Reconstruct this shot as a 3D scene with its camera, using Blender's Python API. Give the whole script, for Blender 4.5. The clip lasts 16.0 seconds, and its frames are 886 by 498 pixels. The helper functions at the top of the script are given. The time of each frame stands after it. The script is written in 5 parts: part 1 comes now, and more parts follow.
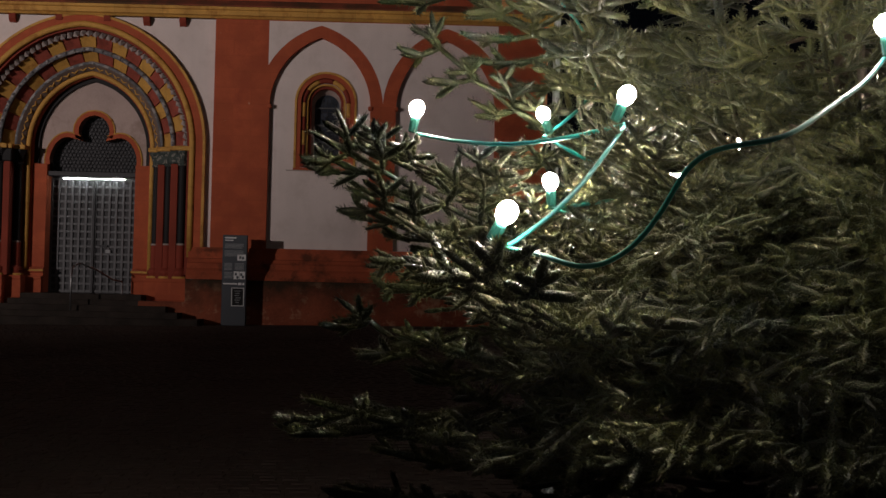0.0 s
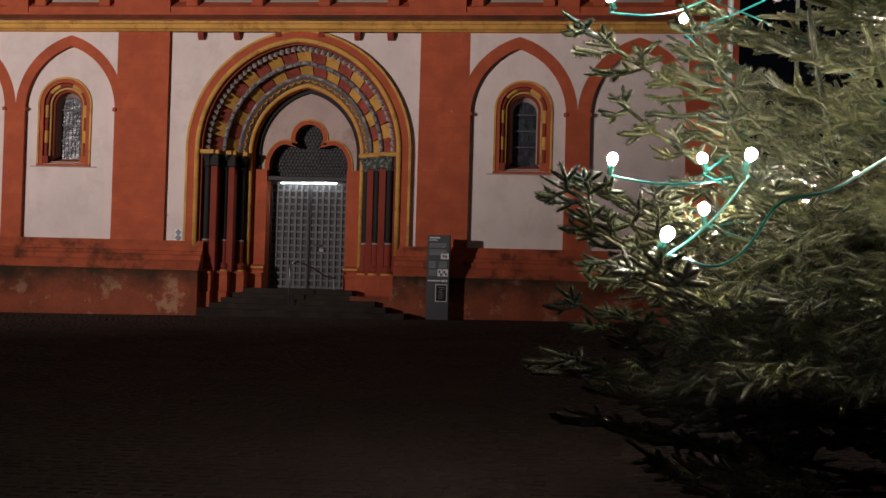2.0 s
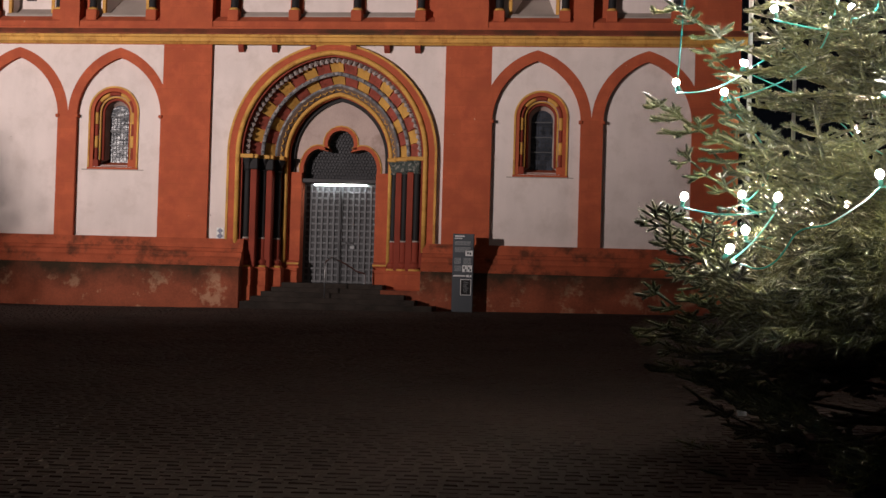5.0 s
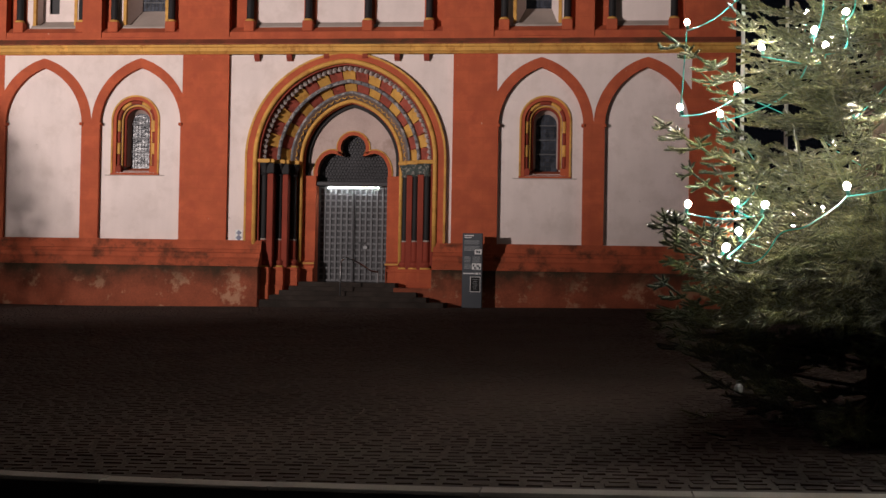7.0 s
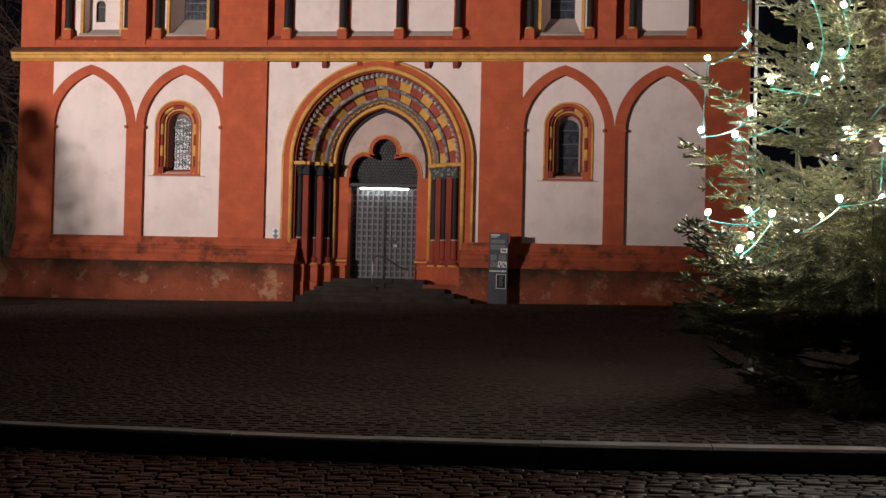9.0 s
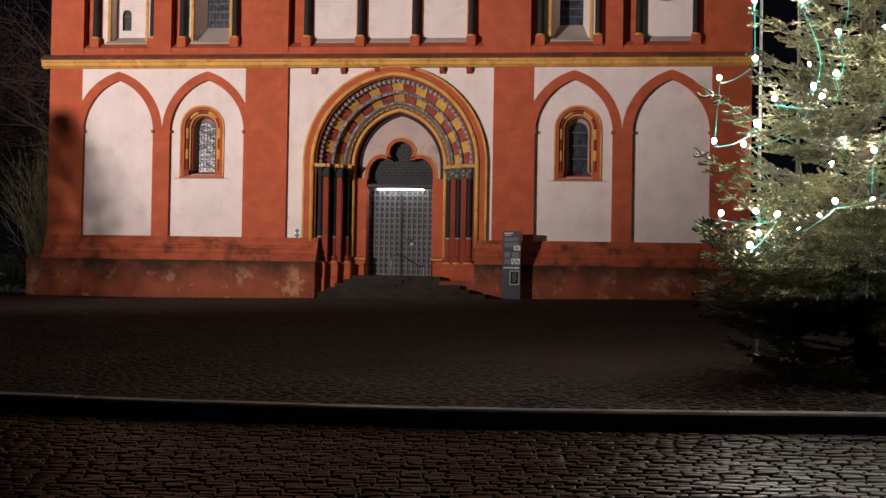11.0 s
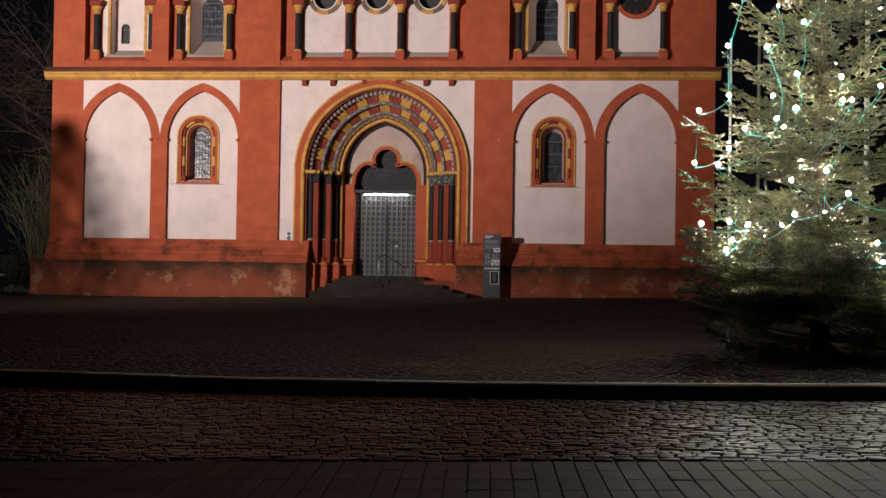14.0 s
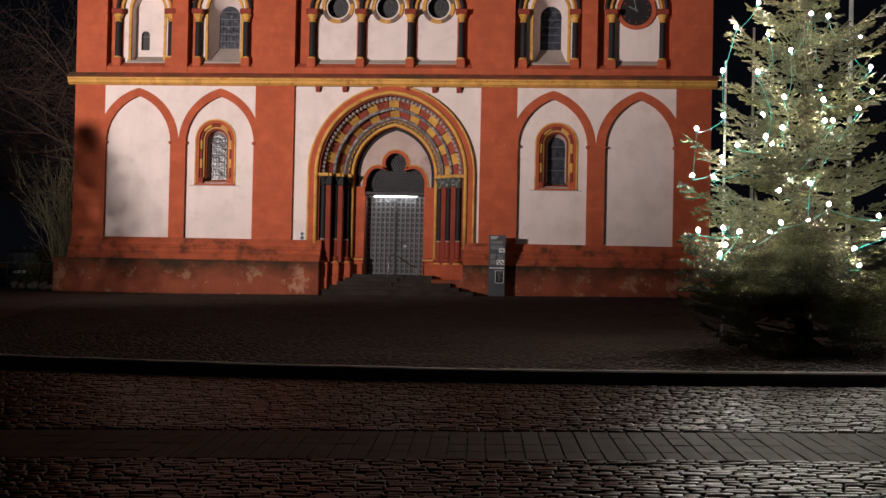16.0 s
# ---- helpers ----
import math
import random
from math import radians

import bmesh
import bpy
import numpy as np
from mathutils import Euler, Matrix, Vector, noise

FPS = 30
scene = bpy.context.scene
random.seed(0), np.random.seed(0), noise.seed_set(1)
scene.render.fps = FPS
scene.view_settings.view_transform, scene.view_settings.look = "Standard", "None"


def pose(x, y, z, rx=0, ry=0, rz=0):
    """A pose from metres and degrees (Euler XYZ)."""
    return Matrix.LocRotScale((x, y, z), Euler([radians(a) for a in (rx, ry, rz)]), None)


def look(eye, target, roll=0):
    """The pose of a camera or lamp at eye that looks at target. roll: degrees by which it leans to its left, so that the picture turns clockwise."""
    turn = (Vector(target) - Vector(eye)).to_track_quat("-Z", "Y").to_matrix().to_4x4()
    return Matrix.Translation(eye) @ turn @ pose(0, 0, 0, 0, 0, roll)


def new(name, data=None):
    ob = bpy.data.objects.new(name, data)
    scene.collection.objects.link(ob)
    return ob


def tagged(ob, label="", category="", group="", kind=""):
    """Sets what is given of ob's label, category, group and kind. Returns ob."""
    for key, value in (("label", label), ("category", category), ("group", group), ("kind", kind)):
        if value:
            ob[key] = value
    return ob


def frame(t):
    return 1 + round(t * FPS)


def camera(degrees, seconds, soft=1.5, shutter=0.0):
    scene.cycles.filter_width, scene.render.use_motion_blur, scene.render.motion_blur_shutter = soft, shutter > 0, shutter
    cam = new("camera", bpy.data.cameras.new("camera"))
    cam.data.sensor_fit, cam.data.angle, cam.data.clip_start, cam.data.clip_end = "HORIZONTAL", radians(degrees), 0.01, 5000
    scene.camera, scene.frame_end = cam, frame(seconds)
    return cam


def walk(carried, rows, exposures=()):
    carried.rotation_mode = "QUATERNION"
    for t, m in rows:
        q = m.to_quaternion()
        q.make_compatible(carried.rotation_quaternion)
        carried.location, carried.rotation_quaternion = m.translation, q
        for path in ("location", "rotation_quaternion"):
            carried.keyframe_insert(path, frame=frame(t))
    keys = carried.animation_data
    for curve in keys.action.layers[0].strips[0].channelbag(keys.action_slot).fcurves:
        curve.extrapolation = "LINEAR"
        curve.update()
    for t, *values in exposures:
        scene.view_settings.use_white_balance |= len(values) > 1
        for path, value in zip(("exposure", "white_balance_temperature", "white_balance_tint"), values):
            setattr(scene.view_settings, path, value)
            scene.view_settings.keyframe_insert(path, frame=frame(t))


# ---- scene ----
cam = camera(37.2, 16.0)
PATH = [
    (0, (-1.121, -0.198, 1.43), (-1.088, 1.8, 1.489), 1.3),
    (0.5, (-1.13, -0.593, 1.437), (-1.197, 1.405, 1.492), 1.5),
    (1, (-1.146, -1.03, 1.441), (-1.264, 0.966, 1.495), 1.3),
    (1.5, (-1.098, -1.409, 1.437), (-1.334, 0.576, 1.486), 1.3),
    (2, (-1.126, -1.854, 1.407), (-1.384, 0.129, 1.456), 1.6),
    (2.5, (-1.143, -2.3, 1.391), (-1.414, -0.319, 1.439), 1.4),
    (3, (-1.212, -2.732, 1.39), (-1.481, -0.751, 1.433), 1.6),
    (5.5, (-1.605, -4.932, 1.392), (-1.846, -2.947, 1.433), 1.4),
    (6, (-1.615, -5.311, 1.385), (-1.857, -3.326, 1.425), 1.0),
    (6.5, (-1.669, -5.678, 1.374), (-1.915, -3.694, 1.413), 1.3),
    (7, (-1.708, -6.121, 1.37), (-1.953, -4.137, 1.409), 1.0),
    (7.5, (-1.709, -6.555, 1.355), (-1.954, -4.571, 1.395), 1.1),
    (8, (-1.781, -7.028, 1.35), (-2.026, -5.044, 1.389), 1.3),
    (8.5, (-1.794, -7.488, 1.34), (-2.053, -5.505, 1.379), 1.1),
    (9, (-1.866, -7.982, 1.336), (-2.132, -6.0, 1.372), 1.3),
    (9.5, (-1.909, -8.418, 1.327), (-2.183, -6.437, 1.362), 1.1),
    (12, (-2.294, -10.514, 1.286), (-2.551, -8.531, 1.318), 1.0),
    (12.5, (-2.386, -10.956, 1.287), (-2.629, -8.971, 1.319), 1.2),
    (13, (-2.425, -11.413, 1.273), (-2.653, -9.426, 1.306), 0.9),
    (13.5, (-2.502, -11.87, 1.275), (-2.718, -9.882, 1.307), 1.2),
    (14, (-2.564, -12.324, 1.279), (-2.768, -10.334, 1.314), 0.9),
    (14.5, (-2.582, -12.736, 1.282), (-2.786, -10.747, 1.315), 1.1),
    (15, (-2.675, -13.249, 1.3), (-2.875, -11.26, 1.335), 1.0),
    (15.5, (-2.687, -13.699, 1.305), (-2.888, -11.71, 1.341), 0.9),
    (16, (-2.745, -14.194, 1.29), (-2.943, -12.204, 1.323), 1.2),
]
walk(cam, [(t, look(eye, target, roll)) for t, eye, target, roll in PATH], [(0, -1.45), (0.5, -1.2), (1.0, -1.0), (1.5, -0.85), (3.0, -0.5), (5.5, -0.2), (7.0, -0.15), (9.5, -0.05), (12.0, 0.0), (16.0, 0.0)])

# ---- light ----
world = bpy.data.worlds.new("night_sky")
scene.world = world
world.use_nodes = True
world.node_tree.nodes["Background"].inputs[0].default_value = (0.55, 0.6, 0.9, 1)
world.node_tree.nodes["Background"].inputs[1].default_value = 0.0035


def spot(name, eye, target, watts, degrees, blend, radius, colour):
    d = bpy.data.lights.new(name, "SPOT")
    d.energy, d.spot_size, d.spot_blend, d.shadow_soft_size, d.color = watts, radians(degrees), blend, radius, colour
    ob = new(name, d)
    ob.matrix_world = look(eye, target)
    return ob


# floodlight on a mast at the left edge of the square, aimed at the church front
spot("floodlight", (-26.0, -1.5, 5.2), (-13.0, 30.0, 14.6), 51500, 62, 0.8, 0.28, (1.0, 0.862, 0.815))
# street lamp far off at the left edge of the square
spot("street_lamp_light", (-30.0, 14.0, 6.0), (-9.0, -5.0, 0.0), 150, 60, 0.9, 0.15, (1.0, 0.80, 0.64))

# ---- materials ----


def material(name, base, rough=0.8, metal=0.0, vary=0.25, scale=6.0, fine=60.0, bump=0.15, tint=None, tint_at=(0.5, 0.7), spec=0.4, objvar=0.0, tint_scale=0.7, blocks=None, streak=0.0, chips=None, sheen=None):
    """A painted or mineral surface: mottling at two scales, stains of the colour tint, fine relief."""
    m = bpy.data.materials.new(name)
    m.use_nodes = True
    nt = m.node_tree
    n, l = nt.nodes, nt.links
    b = n["Principled BSDF"]
    b.inputs["Roughness"].default_value, b.inputs["Metallic"].default_value = rough, metal
    b.inputs["Specular IOR Level"].default_value = spec
    if sheen:
        b.inputs["Specular Tint"].default_value = (*sheen, 1)
    geo = n.new("ShaderNodeNewGeometry")
    big, small = n.new("ShaderNodeTexNoise"), n.new("ShaderNodeTexNoise")
    big.inputs["Scale"].default_value, big.inputs["Detail"].default_value = scale * 0.25, 6
    small.inputs["Scale"].default_value, small.inputs["Detail"].default_value = fine, 4
    for t in (big, small):
        l.new(geo.outputs["Position"], t.inputs["Vector"])
    mix = n.new("ShaderNodeMath")
    mix.operation = "MULTIPLY_ADD"
    l.new(small.outputs["Fac"], mix.inputs[0])
    mix.inputs[1].default_value = 0.5
    l.new(big.outputs["Fac"], mix.inputs[2])
    ramp = n.new("ShaderNodeMapRange")
    ramp.inputs["From Min"].default_value, ramp.inputs["From Max"].default_value = 0.45, 1.05
    ramp.inputs["To Min"].default_value, ramp.inputs["To Max"].default_value = 1 - vary, 1 + vary
    l.new(mix.outputs[0], ramp.inputs["Value"])
    mul = n.new("ShaderNodeVectorMath")
    mul.operation = "SCALE"
    mul.inputs[0].default_value = base
    last = ramp.outputs[0]
    if objvar:
        info, mr, mm = n.new("ShaderNodeObjectInfo"), n.new("ShaderNodeMapRange"), n.new("ShaderNodeMath")
        mr.inputs["To Min"].default_value, mr.inputs["To Max"].default_value = 1 - objvar, 1 + objvar
        l.new(info.outputs["Random"], mr.inputs["Value"])
        mm.operation = "MULTIPLY"
        l.new(last, mm.inputs[0])
        l.new(mr.outputs[0], mm.inputs[1])
        last = mm.outputs[0]
    if blocks:
        sep, com, bk, bm_ = n.new("ShaderNodeSeparateXYZ"), n.new("ShaderNodeCombineXYZ"), n.new("ShaderNodeTexBrick"), n.new("ShaderNodeMath")
        l.new(geo.outputs["Position"], sep.inputs[0])
        l.new(sep.outputs["X"], com.inputs["X"])
        l.new(sep.outputs["Z"], com.inputs["Y"])
        l.new(com.outputs[0], bk.inputs["Vector"])
        bk.inputs["Scale"].default_value = 1.0
        bk.inputs["Brick Width"].default_value, bk.inputs["Row Height"].default_value = blocks[0], blocks[1]
        bk.inputs["Mortar Size"].default_value, bk.inputs["Mortar Smooth"].default_value = 0.012, 0.6
        bk.inputs["Color1"].default_value = (1 - blocks[2],) * 3 + (1,)
        bk.inputs["Color2"].default_value = (1 + blocks[2],) * 3 + (1,)
        bk.inputs["Mortar"].default_value = (1 - blocks[2] * 1.6,) * 3 + (1,)
        bm_.operation = "MULTIPLY"
        l.new(last, bm_.inputs[0])
        l.new(bk.outputs["Color"], bm_.inputs[1])
        last = bm_.outputs[0]
    if streak:                                    # rain streaks that run down the wall
        mp, sn, sr, sm = n.new("ShaderNodeMapping"), n.new("ShaderNodeTexNoise"), n.new("ShaderNodeMapRange"), n.new("ShaderNodeMath")
        mp.inputs["Scale"].default_value = (3.2, 3.2, 0.6)
        l.new(geo.outputs["Position"], mp.inputs["Vector"])
        l.new(mp.outputs[0], sn.inputs["Vector"])
        sn.inputs["Scale"].default_value, sn.inputs["Detail"].default_value = 1.0, 6
        sr.inputs["From Min"].default_value, sr.inputs["From Max"].default_value = 0.35, 0.7
        sr.inputs["To Min"].default_value, sr.inputs["To Max"].default_value = 1 + streak * 0.4, 1 - streak
        l.new(sn.outputs["Fac"], sr.inputs["Value"])
        sm.operation = "MULTIPLY"
        l.new(last, sm.inputs[0])
        l.new(sr.outputs[0], sm.inputs[1])
        last = sm.outputs[0]
    l.new(last, mul.inputs["Scale"])
    col = mul.outputs[0]
    if tint:
        st = n.new("ShaderNodeTexNoise")
        st.inputs["Scale"].default_value, st.inputs["Detail"].default_value, st.inputs["Roughness"].default_value = tint_scale, 8, 0.65
        l.new(geo.outputs["Position"], st.inputs["Vector"])
        f = n.new("ShaderNodeMapRange")
        f.inputs["From Min"].default_value, f.inputs["From Max"].default_value = tint_at
        l.new(st.outputs["Fac"], f.inputs["Value"])
        mx = n.new("ShaderNodeMix")
        mx.data_type = "RGBA"
        l.new(f.outputs[0], mx.inputs["Factor"])
        l.new(col, mx.inputs[6])
        mx.inputs[7].default_value = (*tint, 1)
        col = mx.outputs[2]
    if chips:                                     # small flaked spots that bare what lies below
        cn, cr, cx = n.new("ShaderNodeTexNoise"), n.new("ShaderNodeMapRange"), n.new("ShaderNodeMix")
        l.new(geo.outputs["Position"], cn.inputs["Vector"])
        cn.inputs["Scale"].default_value, cn.inputs["Detail"].default_value = chips[0], 3
        cr.inputs["From Min"].default_value, cr.inputs["From Max"].default_value = chips[1], chips[1] + 0.03
        l.new(cn.outputs["Fac"], cr.inputs["Value"])
        cx.data_type = "RGBA"
        l.new(cr.outputs[0], cx.inputs["Factor"])
        l.new(col, cx.inputs[6])
        cx.inputs[7].default_value = (*chips[2], 1)
        col = cx.outputs[2]
    l.new(col, b.inputs["Base Color"])
    bp = n.new("ShaderNodeBump")
    bp.inputs["Strength"].default_value, bp.inputs["Distance"].default_value = bump, 0.02
    l.new(mix.outputs[0], bp.inputs["Height"])
    l.new(bp.outputs[0], b.inputs["Normal"])
    return m


def glowing(name, colour, strength):
    m = bpy.data.materials.new(name)
    m.use_nodes = True
    b = m.node_tree.nodes["Principled BSDF"]
    b.inputs["Base Color"].default_value = (0.9, 0.9, 0.9, 1)
    b.inputs["Emission Color"].default_value = (*colour, 1)
    b.inputs["Emission Strength"].default_value = strength
    return m


RED = material("red_limewash", (0.41, 0.090, 0.037), 0.9, vary=0.2, scale=9, fine=35, bump=0.25, tint=(0.34, 0.069, 0.031), tint_at=(0.46, 0.66), tint_scale=2.2, blocks=(0.85, 0.37, 0.06), streak=0.05, chips=(5.5, 0.735, (0.52, 0.30, 0.22)))
RED_DARK = material("red_brown_paint", (0.22, 0.035, 0.018), 0.85, vary=0.25, scale=6, fine=40)
BRICKRED = material("faded_red_paint", (0.29, 0.062, 0.040), 0.85, vary=0.35, scale=14, fine=50, tint=(0.17, 0.035, 0.022), tint_at=(0.5, 0.65), tint_scale=4)
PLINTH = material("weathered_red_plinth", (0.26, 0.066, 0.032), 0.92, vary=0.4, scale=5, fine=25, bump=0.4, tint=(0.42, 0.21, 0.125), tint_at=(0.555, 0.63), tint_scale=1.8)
MOSSY = material("mossy_red_sandstone", (0.22, 0.058, 0.029), 0.95, vary=0.4, scale=6, fine=25, bump=0.5, tint=(0.085, 0.045, 0.022), tint_at=(0.46, 0.62))


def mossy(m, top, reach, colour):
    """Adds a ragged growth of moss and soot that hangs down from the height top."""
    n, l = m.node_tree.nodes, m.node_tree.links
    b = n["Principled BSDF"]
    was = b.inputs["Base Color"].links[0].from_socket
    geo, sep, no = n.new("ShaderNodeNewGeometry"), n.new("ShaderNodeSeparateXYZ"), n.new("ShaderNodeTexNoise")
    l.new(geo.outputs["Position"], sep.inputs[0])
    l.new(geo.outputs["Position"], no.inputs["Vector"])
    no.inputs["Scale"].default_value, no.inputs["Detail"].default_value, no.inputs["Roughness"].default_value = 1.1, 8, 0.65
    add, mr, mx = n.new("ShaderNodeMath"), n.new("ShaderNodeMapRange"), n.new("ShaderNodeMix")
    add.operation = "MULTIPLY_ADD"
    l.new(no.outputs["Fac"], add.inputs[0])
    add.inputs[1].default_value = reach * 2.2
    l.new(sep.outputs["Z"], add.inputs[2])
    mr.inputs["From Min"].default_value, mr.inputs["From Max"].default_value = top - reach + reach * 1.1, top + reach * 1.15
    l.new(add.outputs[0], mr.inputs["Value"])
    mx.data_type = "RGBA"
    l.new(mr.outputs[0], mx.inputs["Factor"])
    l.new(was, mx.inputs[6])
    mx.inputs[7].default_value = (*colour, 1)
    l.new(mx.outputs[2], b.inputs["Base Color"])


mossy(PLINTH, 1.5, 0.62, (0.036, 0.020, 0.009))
RED_BASE = material("weathered_red_base_course", (0.36, 0.078, 0.033), 0.92, vary=0.3, scale=9, fine=30, bump=0.4, tint=(0.12, 0.035, 0.016), tint_at=(0.50, 0.64), tint_scale=1.7, streak=0.1)
WHITE = material("white_lime_plaster", (0.70, 0.605, 0.575), 0.92, vary=0.06, scale=6, fine=30, bump=0.25, tint=(0.60, 0.51, 0.475), tint_at=(0.5, 0.72), tint_scale=1.6, streak=0.045, chips=(4.0, 0.76, (0.30, 0.23, 0.20)))
# greyish plaster, its colour darkened for the shade inside the portal
SHADED_PLASTER = material("shade_darkened_grey_plaster", (0.42, 0.325, 0.295), 0.92, vary=0.15, scale=5, fine=30, tint=(0.32, 0.24, 0.21), tint_at=(0.5, 0.65), tint_scale=2.0)
YELLOW = material("ochre_yellow_paint", (0.54, 0.29, 0.065), 0.75, vary=0.25, scale=8, fine=40, tint=(0.36, 0.16, 0.03), tint_at=(0.52, 0.66), tint_scale=3, blocks=(1.1, 0.9, 0.10))
BLACK = material("black_slate_shaft", (0.016, 0.015, 0.016), 0.7, vary=0.3, spec=0.25)
GREY = material("painted_grey_stone", (0.13, 0.13, 0.14), 0.8, vary=0.6, scale=30, fine=90, tint=(0.33, 0.31, 0.30), tint_at=(0.52, 0.58), tint_scale=7)
PALEGREY = material("pale_carved_stone", (0.36, 0.30, 0.28), 0.85, vary=0.4, scale=30, fine=90)
BROWNGREY = material("brown_grey_painted_band", (0.15, 0.105, 0.085), 0.85, vary=0.4, scale=12, fine=60)
GREENSTONE = material("dark_green_capital_stone", (0.045, 0.058, 0.052), 0.75, vary=0.6, scale=30, bump=0.6, chips=(13, 0.56, (0.21, 0.20, 0.175)))
DARKSTONE = material("dark_basalt_step", (0.030, 0.0225, 0.0185), 0.8, spec=0.2, vary=0.55, scale=12, fine=30, bump=0.3)
SILL = material("grey_stone_sill", (0.33, 0.28, 0.25), 0.85, vary=0.2)
IRON = material("grey_painted_iron", (0.085, 0.086, 0.092), 0.55, 0.2, vary=0.15)
IRON_DARK = material("dark_recessed_iron", (0.035, 0.035, 0.038), 0.6, 0.3, vary=0.2)
STEEL = material("brushed_steel", (0.30, 0.30, 0.31), 0.4, 0.9, vary=0.1)
SLATE_PANEL = material("slate_grey_powder_coat", (0.055, 0.062, 0.075), 0.5, vary=0.06, bump=0.02)
WHITE_PRINT = material("white_print", (0.7, 0.7, 0.7), 0.6, vary=0.1, bump=0.0)
GREY_PRINT = material("grey_print", (0.28, 0.29, 0.30), 0.6, vary=0.1, bump=0.0)
BLUE = material("dark_blue_enamel", (0.012, 0.018, 0.08), 0.4, vary=0.1)
LEAD = material("dark_lead_glass_bars", (0.02, 0.02, 0.022), 0.6)
KERB = material("pale_kerb_granite", (0.21, 0.185, 0.165), 0.8, vary=0.25, scale=10, fine=70, bump=0.25, objvar=0.15)
JOINT = material("dark_earth_joints", (0.015, 0.012, 0.010), 0.9, vary=0.3)
COBBLE = material("worn_basalt_sett", (0.031, 0.0205, 0.0145), 0.37, vary=0.45, scale=14, fine=80, bump=0.3, spec=0.055, sheen=(1.0, 0.76, 0.62))
SLAB = material("smooth_paving_slab", (0.036, 0.0225, 0.0155), 0.72, spec=0.09, sheen=(1.0, 0.76, 0.62), vary=0.3, scale=8, fine=60, bump=0.12, objvar=0.12)
SETT = material("brown_grey_plaza_sett", (0.037, 0.0245, 0.0195), 0.85, spec=0.2, vary=0.45, scale=2.0, fine=18, bump=0.5, tint=(0.041, 0.030, 0.024), tint_at=(0.45, 0.62))
BARK = material("fir_bark", (0.055, 0.038, 0.027), 0.9, vary=0.35, scale=30, fine=120, bump=0.5)
TWIG = material("bare_twig_bark", (0.085, 0.055, 0.042), 0.9, vary=0.3, scale=30)
SHRUB = material("pale_shrub_stem", (0.24, 0.22, 0.12), 0.85, vary=0.3, scale=20)
LEAFDARK = material("dark_evergreen_leaf", (0.035, 0.05, 0.02), 0.6, vary=0.4)
CABLE = material("teal_green_cable", (0.012, 0.20, 0.18), 0.35, vary=0.1, bump=0.0)
SOCKET = material("dark_green_socket", (0.015, 0.09, 0.07), 0.4, vary=0.1)
PALEMETAL = material("pale_grey_pole", (0.34, 0.34, 0.35), 0.45, 0.3, vary=0.1)
ROCK = material("grey_field_stone", (0.10, 0.09, 0.08), 0.9, vary=0.4, scale=10, fine=50, bump=0.5)
CARPAINT = material("dark_car_paint", (0.02, 0.022, 0.03), 0.25, vary=0.05, bump=0.0, spec=0.6)
RUBBER = material("black_rubber", (0.02, 0.02, 0.02), 0.8)
BULB = glowing("lit_frosted_bulb", (1.0, 0.93, 0.82), 1450)
TUBE = glowing("lit_fluorescent_tube", (0.93, 1.0, 0.96), 240)


def glass_material(name, base, rough, bump, scale):
    m = bpy.data.materials.new(name)
    m.use_nodes = True
    n, l = m.node_tree.nodes, m.node_tree.links
    b = n["Principled BSDF"]
    vo, geo, rp = n.new("ShaderNodeTexVoronoi"), n.new("ShaderNodeNewGeometry"), n.new("ShaderNodeMapRange")
    l.new(geo.outputs["Position"], vo.inputs["Vector"])
    vo.inputs["Scale"].default_value = scale
    mul = n.new("ShaderNodeVectorMath")
    mul.operation = "SCALE"
    mul.inputs[0].default_value = base
    rp.inputs["To Min"].default_value, rp.inputs["To Max"].default_value = 0.4, 1.8
    l.new(vo.outputs["Color"], rp.inputs["Value"])
    l.new(rp.outputs[0], mul.inputs["Scale"])
    l.new(mul.outputs[0], b.inputs["Base Color"])
    b.inputs["Roughness"].default_value, b.inputs["IOR"].default_value = rough, 1.55
    b.inputs["Specular IOR Level"].default_value = 0.15
    no, bp = n.new("ShaderNodeTexNoise"), n.new("ShaderNodeBump")
    no.inputs["Scale"].default_value = scale * 0.8
    l.new(geo.outputs["Position"], no.inputs["Vector"])
    bp.inputs["Strength"].default_value, bp.inputs["Distance"].default_value = bump, 0.03
    l.new(no.outputs["Fac"], bp.inputs["Height"])
    l.new(bp.outputs[0], b.inputs["Normal"])
    return m


GLASS = glass_material("old_leaded_glass", (0.035, 0.04, 0.052), 0.26, 0.55, 7)
PERFORATED = material("dark_pierced_stone", (0.075, 0.075, 0.082), 0.6, vary=0.2)


